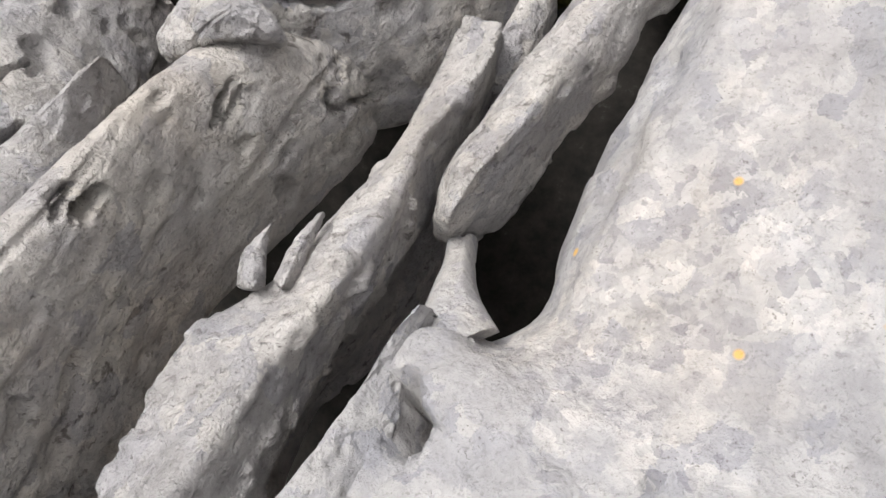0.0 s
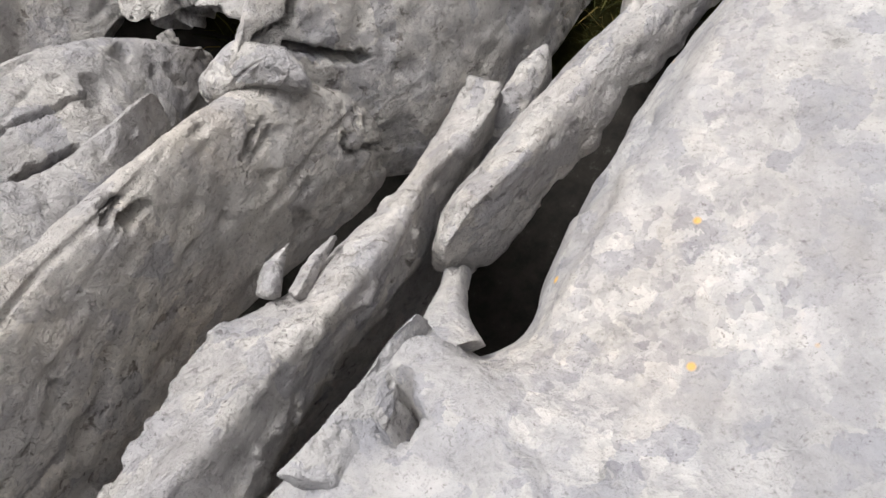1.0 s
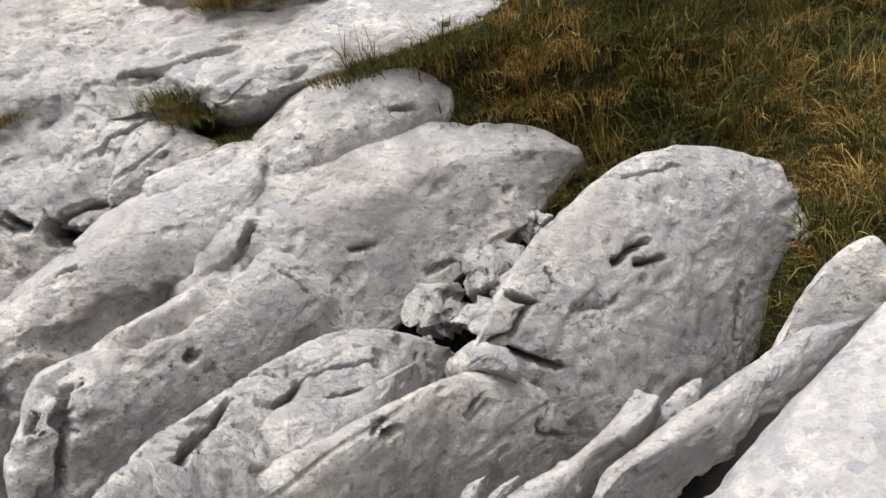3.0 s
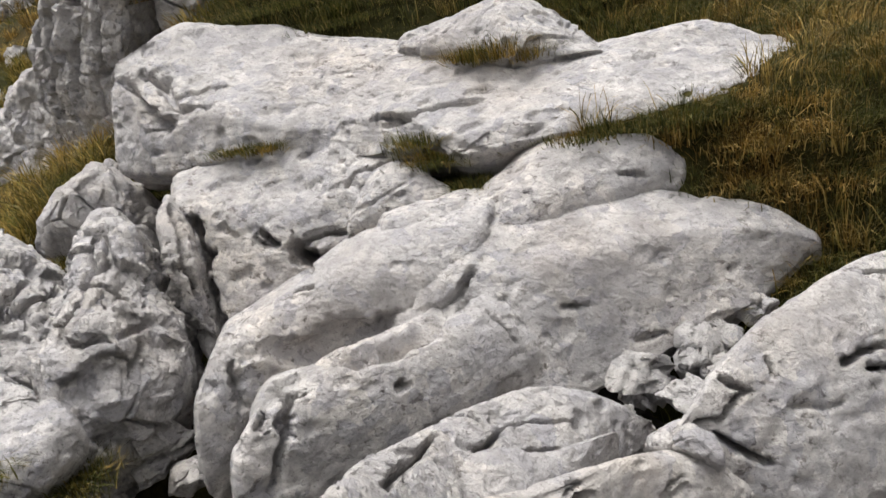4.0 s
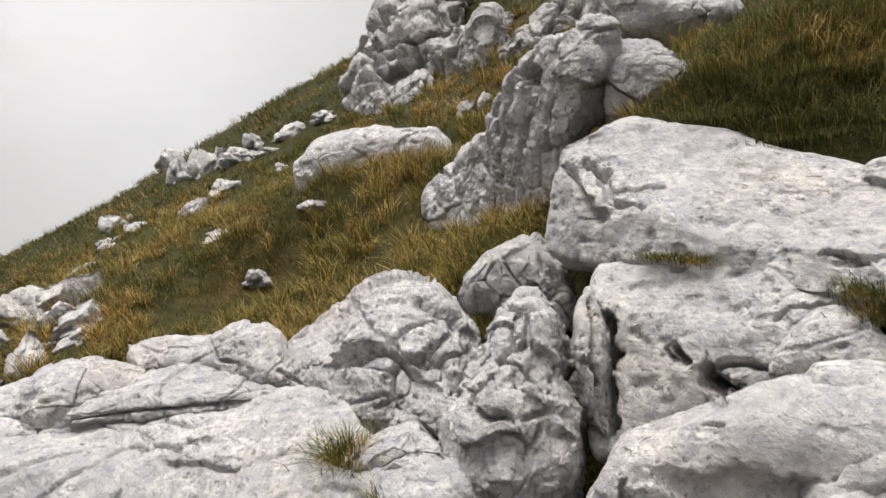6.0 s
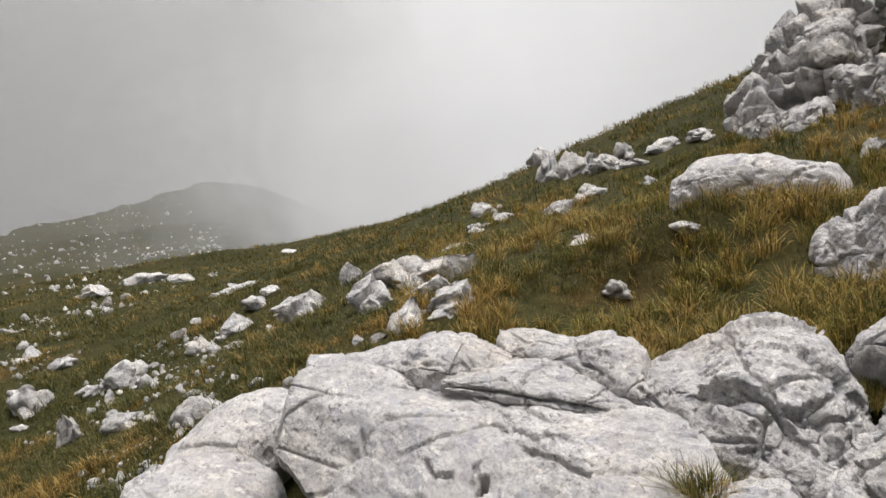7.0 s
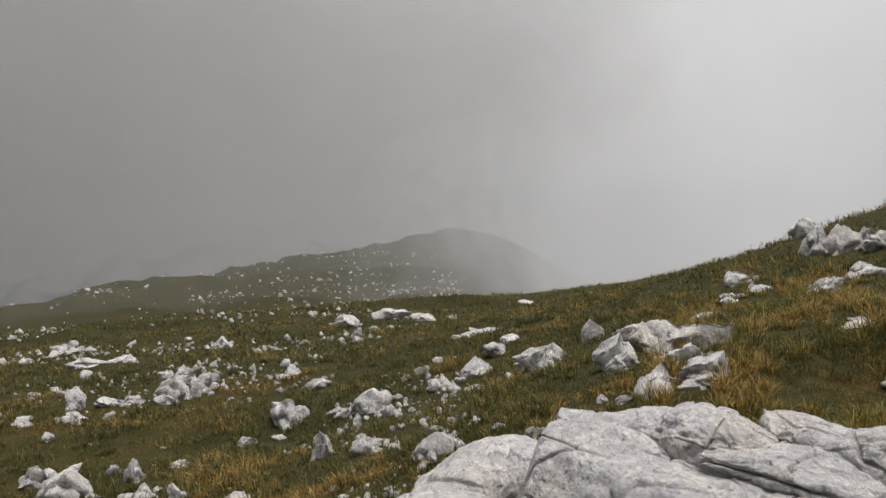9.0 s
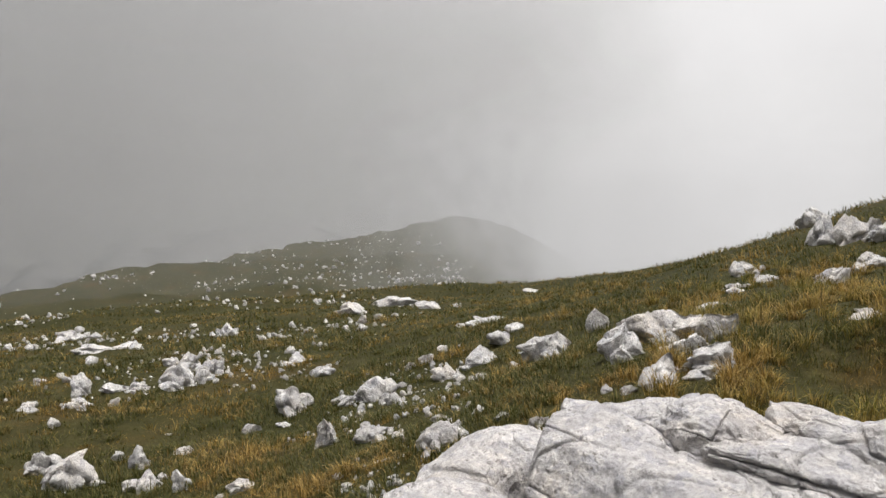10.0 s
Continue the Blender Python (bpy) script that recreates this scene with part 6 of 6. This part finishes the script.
def tussock_field(name, label, count, draw, tall, wide, reach, each, mat, seed):
    """Many tussocks of long bending grass, too many to count."""
    rng = np.random.default_rng(seed)
    r, a = draw(rng, count)
    x, y = -np.sin(a) * r + 0.1, np.cos(a) * r - 1.0
    some = fbm(np.c_[x * 0.9, y * 0.9, 0 * x], 2, seed) > rng.normal(-0.25, 0.3, count)
    x, y = x[some], y[some]
    z = ground_height(x, y)
    ok = open_ground(x, y, z) & ((z > -0.3) | (np.hypot(x, y) > 3.0))
    x, y, z = x[ok], y[ok], z[ok]
    size = rng.uniform(0.55, 1.25, len(x))
    comb = np.repeat(rng.uniform(0, 2 * np.pi, len(x)), each)
    n = len(x) * each
    a = rng.uniform(0, 2 * np.pi, n)
    far = np.sqrt(rng.random(n)) * reach * np.repeat(size, each)
    base = np.c_[np.repeat(x, each) + np.cos(a) * far, np.repeat(y, each) + np.sin(a) * far, np.repeat(z, each) - 0.02]
    h = a + rng.normal(0, 0.6, n)
    h = np.where(rng.random(n) < 0.35, comb + rng.normal(0, 0.5, n), h)
    way = np.c_[np.cos(h), np.sin(h), np.zeros(n)]
    droop = np.clip(rng.normal(0.55, 0.25, n) + 0.35 * far / reach, 0.05, 1.3)
    v, f = drooping(base, way, rng.uniform(*tall, n) * np.repeat(size, each), rng.uniform(*wide, n), droop, rng)
    return tagged(mesh_object(name, v, f, mat, shade=False), label, "grass", kind="stuff")


def brown_slope(rng, n):
    return 4.2 * (15 / 4.2) ** rng.random(n), np.radians(rng.uniform(46, 96, n))


def lower_slope(rng, n):
    return 5.0 * (20 / 5.0) ** rng.random(n), np.radians(rng.uniform(90, 150, n))


tussock_field("slope_tussocks", "tall brown and green bent grass tussocks on the slope", 1500, brown_slope, (0.12, 0.3), (0.004, 0.009), 0.1, 70, GRASS_DRY, 301)
tussock_field("meadow_tussocks", "green grass tussocks among the meadow stones", 1700, lower_slope, (0.08, 0.2), (0.005, 0.011), 0.12, 45, GRASS, 302)
tussock_field("terrace_tussocks", "green and straw-coloured bent grass on the terrace", 1500, on_terrace, (0.08, 0.24), (0.0025, 0.0055), 0.07, 60, GRASS_TURNING, 303)


def tuft(name, label, place, n, reach, tall, seed, group, mat=GRASS):
    rng = np.random.default_rng(seed)
    base = np.array(place) + np.c_[rng.normal(0, reach, n), rng.normal(0, reach, n), -0.02 + 0 * np.arange(n)]
    v, f = blades(base, np.array(place), rng.uniform(tall * 0.4, tall, n), rng.uniform(0.002, 0.0045, n), rng)
    ob = mesh_object(name, v, f, mat, shade=False)
    return tagged(ob, label, "grass tuft", group, kind="stuff")


for n, (x, y, z, reach, tall) in enumerate(TUFTS):
    tuft("grass_tuft", "yellow-green grass tuft growing on bare rock", (x, y, z), int(260 + 9000 * reach), reach, tall, 500 + n, "tufts on the rocks", GRASS_TURNING)
for n, (x, y, reach, tall) in enumerate(TUSSOCKS):
    tuft("grass_tussock", "tall straw-coloured grass tussock on the slope", (x, y, float(ground_height(x, y)[0])), int(400 + 9000 * reach), reach, tall, 700 + n, "tussocks on the slope", GRASS_DRY if x < -3.3 else GRASS)


# ---- fog ----
def fog_veil(r, left, right, foot, seed):
    """A thin curved veil of drifting fog: light over the bench, thicker towards the sun's side and above."""
    a = np.radians(np.linspace(35, 205, 120))
    aa, zz = np.meshgrid(a, np.r_[np.linspace(-60, 30, 20), 1.1 * r], indexing="ij")
    v = np.stack([-np.sin(aa) * r, np.cos(aa) * r, zz], -1).reshape(-1, 3)
    m = bpy.data.materials.new("fog")
    m.use_nodes = True
    nodes, links = m.node_tree.nodes, m.node_tree.links
    nodes.clear()
    out, mix, clear = nodes.new("ShaderNodeOutputMaterial"), nodes.new("ShaderNodeMixShader"), nodes.new("ShaderNodeBsdfTransparent")
    white, lit_behind, both = nodes.new("ShaderNodeBsdfDiffuse"), nodes.new("ShaderNodeBsdfTranslucent"), nodes.new("ShaderNodeMixShader")
    white.inputs[0].default_value = lit_behind.inputs[0].default_value = (*FOG_WHITE, 1)
    both.inputs[0].default_value = 0.7
    links.new(white.outputs[0], both.inputs[1])
    links.new(lit_behind.outputs[0], both.inputs[2])
    geo = nodes.new("ShaderNodeNewGeometry").outputs["Position"]
    split = nodes.new("ShaderNodeSeparateXYZ")
    links.new(geo, split.inputs[0])
    move = nodes.new("ShaderNodeVectorMath")
    move.operation = "MULTIPLY_ADD"
    links.new(geo, move.inputs[0])
    move.inputs[1].default_value = (1.0 / r,) * 3
    move.inputs[2].default_value = (seed * 3.7, seed * 1.3, 0.0)
    cloud = noise_node(nodes, links, move.outputs[0], 3.2, 3, 0.45, distortion=0.3)

    def calc(op, a, b, c=0.0):
        n = nodes.new("ShaderNodeMath")
        n.operation = op
        for socket, value in zip(n.inputs, (a, b, c)):
            if isinstance(value, (int, float)):
                socket.default_value = value
            else:
                links.new(value, socket)
        return n.outputs[0]

    def fade(value, x0, x1, y0, y1):
        n = nodes.new("ShaderNodeMapRange")
        n.interpolation_type = "SMOOTHSTEP"
        for k, number in zip(("From Min", "From Max", "To Min", "To Max"), (x0, x1, y0, y1)):
            n.inputs[k].default_value = number
        links.new(value, n.inputs[0])
        return n.outputs[0]

    drift = calc("MULTIPLY_ADD", cloud.outputs[0], 0.5, calc("DIVIDE", split.outputs[1], r))
    side = fade(drift, -0.2, 0.02, left, right)
    lift = calc("MULTIPLY_ADD", cloud.outputs[0], 0.1 * r, split.outputs[2])
    rise = fade(lift, foot + 0.03 * r, foot + 0.12 * r, 0, 1)
    thin = fade(split.outputs[2], 0.05 * r, 0.4 * r, 1, 0)
    turned = fade(drift, 0.0, 0.24, 1, 0)
    links.new(calc("MULTIPLY", calc("MULTIPLY", side, rise), calc("MULTIPLY", thin, turned)), mix.inputs[0])
    links.new(clear.outputs[0], mix.inputs[1])
    links.new(both.outputs[0], mix.inputs[2])
    links.new(mix.outputs[0], out.inputs[0])
    ob = mesh_object("fog_veil", v, grid_faces(120, 21, False), m)
    return tagged(ob, "thin drifting mountain fog over the valley", "fog", kind="structure")


def glowing_fog_bank(r, height, side):
    """A sheet of fog that closes the valley, made to emit as brightly as the cloudy sky above it: thin at the foot, and
    from one side to the other.
    """
    a = np.radians(np.linspace(-40, 250, 140))
    aa, zz = np.meshgrid(a, np.r_[np.linspace(-0.3 * r, 0.2 * r, 23), r], indexing="ij")
    v = np.stack([-np.sin(aa) * r, np.cos(aa) * r, zz], -1).reshape(-1, 3)
    m = bpy.data.materials.new("glowing_fog_bank")
    m.use_nodes = True
    nodes, links = m.node_tree.nodes, m.node_tree.links
    nodes.clear()
    out, mix, clear, glow = nodes.new("ShaderNodeOutputMaterial"), nodes.new("ShaderNodeMixShader"), nodes.new("ShaderNodeBsdfTransparent"), nodes.new("ShaderNodeEmission")
    geo = nodes.new("ShaderNodeNewGeometry").outputs["Position"]
    unit, dot, split = nodes.new("ShaderNodeVectorMath"), nodes.new("ShaderNodeVectorMath"), nodes.new("ShaderNodeSeparateXYZ")
    unit.operation, dot.operation = "NORMALIZE", "DOT_PRODUCT"
    links.new(geo, unit.inputs[0])
    links.new(unit.outputs[0], dot.inputs[0])
    dot.inputs[1].default_value = w_dot.inputs[1].default_value
    links.new(unit.outputs[0], split.inputs[0])

    def calc(op, a, b, c=0.0):
        n = nodes.new("ShaderNodeMath")
        n.operation = op
        for socket, value in zip(n.inputs, (a, b, c)):
            if isinstance(value, (int, float)):
                socket.default_value = value
            else:
                links.new(value, socket)
        return n.outputs[0]

    def fade(value, x0, x1, y0, y1):
        n = nodes.new("ShaderNodeMapRange")
        n.interpolation_type = "SMOOTHSTEP"
        for k, number in zip(("From Min", "From Max", "To Min", "To Max"), (x0, x1, y0, y1)):
            n.inputs[k].default_value = number
        links.new(value, n.inputs[0])
        return n.outputs[0]

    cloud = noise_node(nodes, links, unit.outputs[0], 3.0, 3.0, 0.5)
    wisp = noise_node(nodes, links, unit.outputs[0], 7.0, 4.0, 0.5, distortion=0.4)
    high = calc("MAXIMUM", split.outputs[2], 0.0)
    # emission stands in for the sky light that the fog would scatter
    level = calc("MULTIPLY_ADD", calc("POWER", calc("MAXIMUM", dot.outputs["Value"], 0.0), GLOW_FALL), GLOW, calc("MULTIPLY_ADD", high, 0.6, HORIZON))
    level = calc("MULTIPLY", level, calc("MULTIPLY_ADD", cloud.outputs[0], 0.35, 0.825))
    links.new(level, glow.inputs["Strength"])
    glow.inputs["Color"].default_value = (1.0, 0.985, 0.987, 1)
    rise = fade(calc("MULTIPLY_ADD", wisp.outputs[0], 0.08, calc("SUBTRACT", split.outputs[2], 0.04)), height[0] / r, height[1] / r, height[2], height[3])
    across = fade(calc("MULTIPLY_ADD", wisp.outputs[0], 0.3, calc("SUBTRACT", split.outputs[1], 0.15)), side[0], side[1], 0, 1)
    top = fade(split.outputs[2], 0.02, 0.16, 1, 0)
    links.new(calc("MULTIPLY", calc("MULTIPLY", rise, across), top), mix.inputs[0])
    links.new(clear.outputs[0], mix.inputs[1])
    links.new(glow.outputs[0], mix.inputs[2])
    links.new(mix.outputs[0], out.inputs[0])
    ob = mesh_object("glowing_fog_bank", v, grid_faces(140, 24, False), m)
    return tagged(ob, "sheet of mountain fog closing the valley, its brightness put in as emission", "fog", kind="structure")


for n, (r, left, right) in enumerate(((50, 0.07, 0.12), (66, 0.15, 0.22), (86, 0.19, 0.22), (112, 0.18, 0.22), (150, 0.2, 0.22))):
    fog_veil(r, left, right, -11, n)
glowing_fog_bank(58, (-12.5, -7, 0.0, 0.93), (-0.54, -0.16))
glowing_fog_bank(205, (-34, -4, 0.74, 1.0), (-2.0, -1.9))


def far_hillside():
    """The mountainside across the valley: a scree slope with dark ribs of rock, seen faintly through the fog."""
    turn, up = np.meshgrid(np.linspace(88, 172, 220), np.linspace(0, 1, 130), indexing="ij")
    t, u = turn.ravel(), up.ravel()
    r = 250 + 90 * u + 4 * fbm(np.c_[t * 0.25, u * 4, 0 * t], 3, 71)
    top = np.interp(t, [88, 104, 112, 122, 140, 172], [-60, -45, -12, 8, 14, 20])
    z = -60 + (top + 60) * u + 1.5 * fbm(np.c_[t * 0.4, u * 6, 0 * t + 3], 3, 72)
    # ribs run slantwise down the slope
    slant = (t * 0.34 + u * 8.0) + 0.5 * fbm(np.c_[t * 0.3, u * 5, 0 * t], 3, 73)
    rib = smooth(0.25, 0.6, noise3(np.c_[slant * 1.5, (u * 5 - t * 0.12), 0 * t], 74))
    r = r - 9 * rib
    a = np.radians(t)
    v = np.c_[-np.sin(a) * r, np.cos(a) * r, z]
    ob = mesh_object("far_hillside", v, grid_faces(220, 130, False)[:, ::-1], SCREE)
    return tagged(ob, "far grey scree slope with dark ribs, faint in the fog", "hillside", kind="structure")


far_hillside()


# ---- near-black sheet in the crevices: soil with their deep shade put into its colour ----
def crevice_shade_sheet():
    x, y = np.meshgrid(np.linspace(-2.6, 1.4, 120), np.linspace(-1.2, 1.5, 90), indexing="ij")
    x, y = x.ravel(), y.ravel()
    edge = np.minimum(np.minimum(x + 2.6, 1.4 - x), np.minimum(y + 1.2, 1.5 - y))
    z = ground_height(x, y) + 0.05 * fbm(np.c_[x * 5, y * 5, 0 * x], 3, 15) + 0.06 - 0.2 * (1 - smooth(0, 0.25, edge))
    ob = mesh_object("soil", np.c_[x, y, z], grid_faces(120, 90, False), SHADED_SOIL)
    tagged(ob, "near-black sheet of soil and rubble, with the crevices' shade in its colour", "soil", kind="structure")


crevice_shade_sheet()
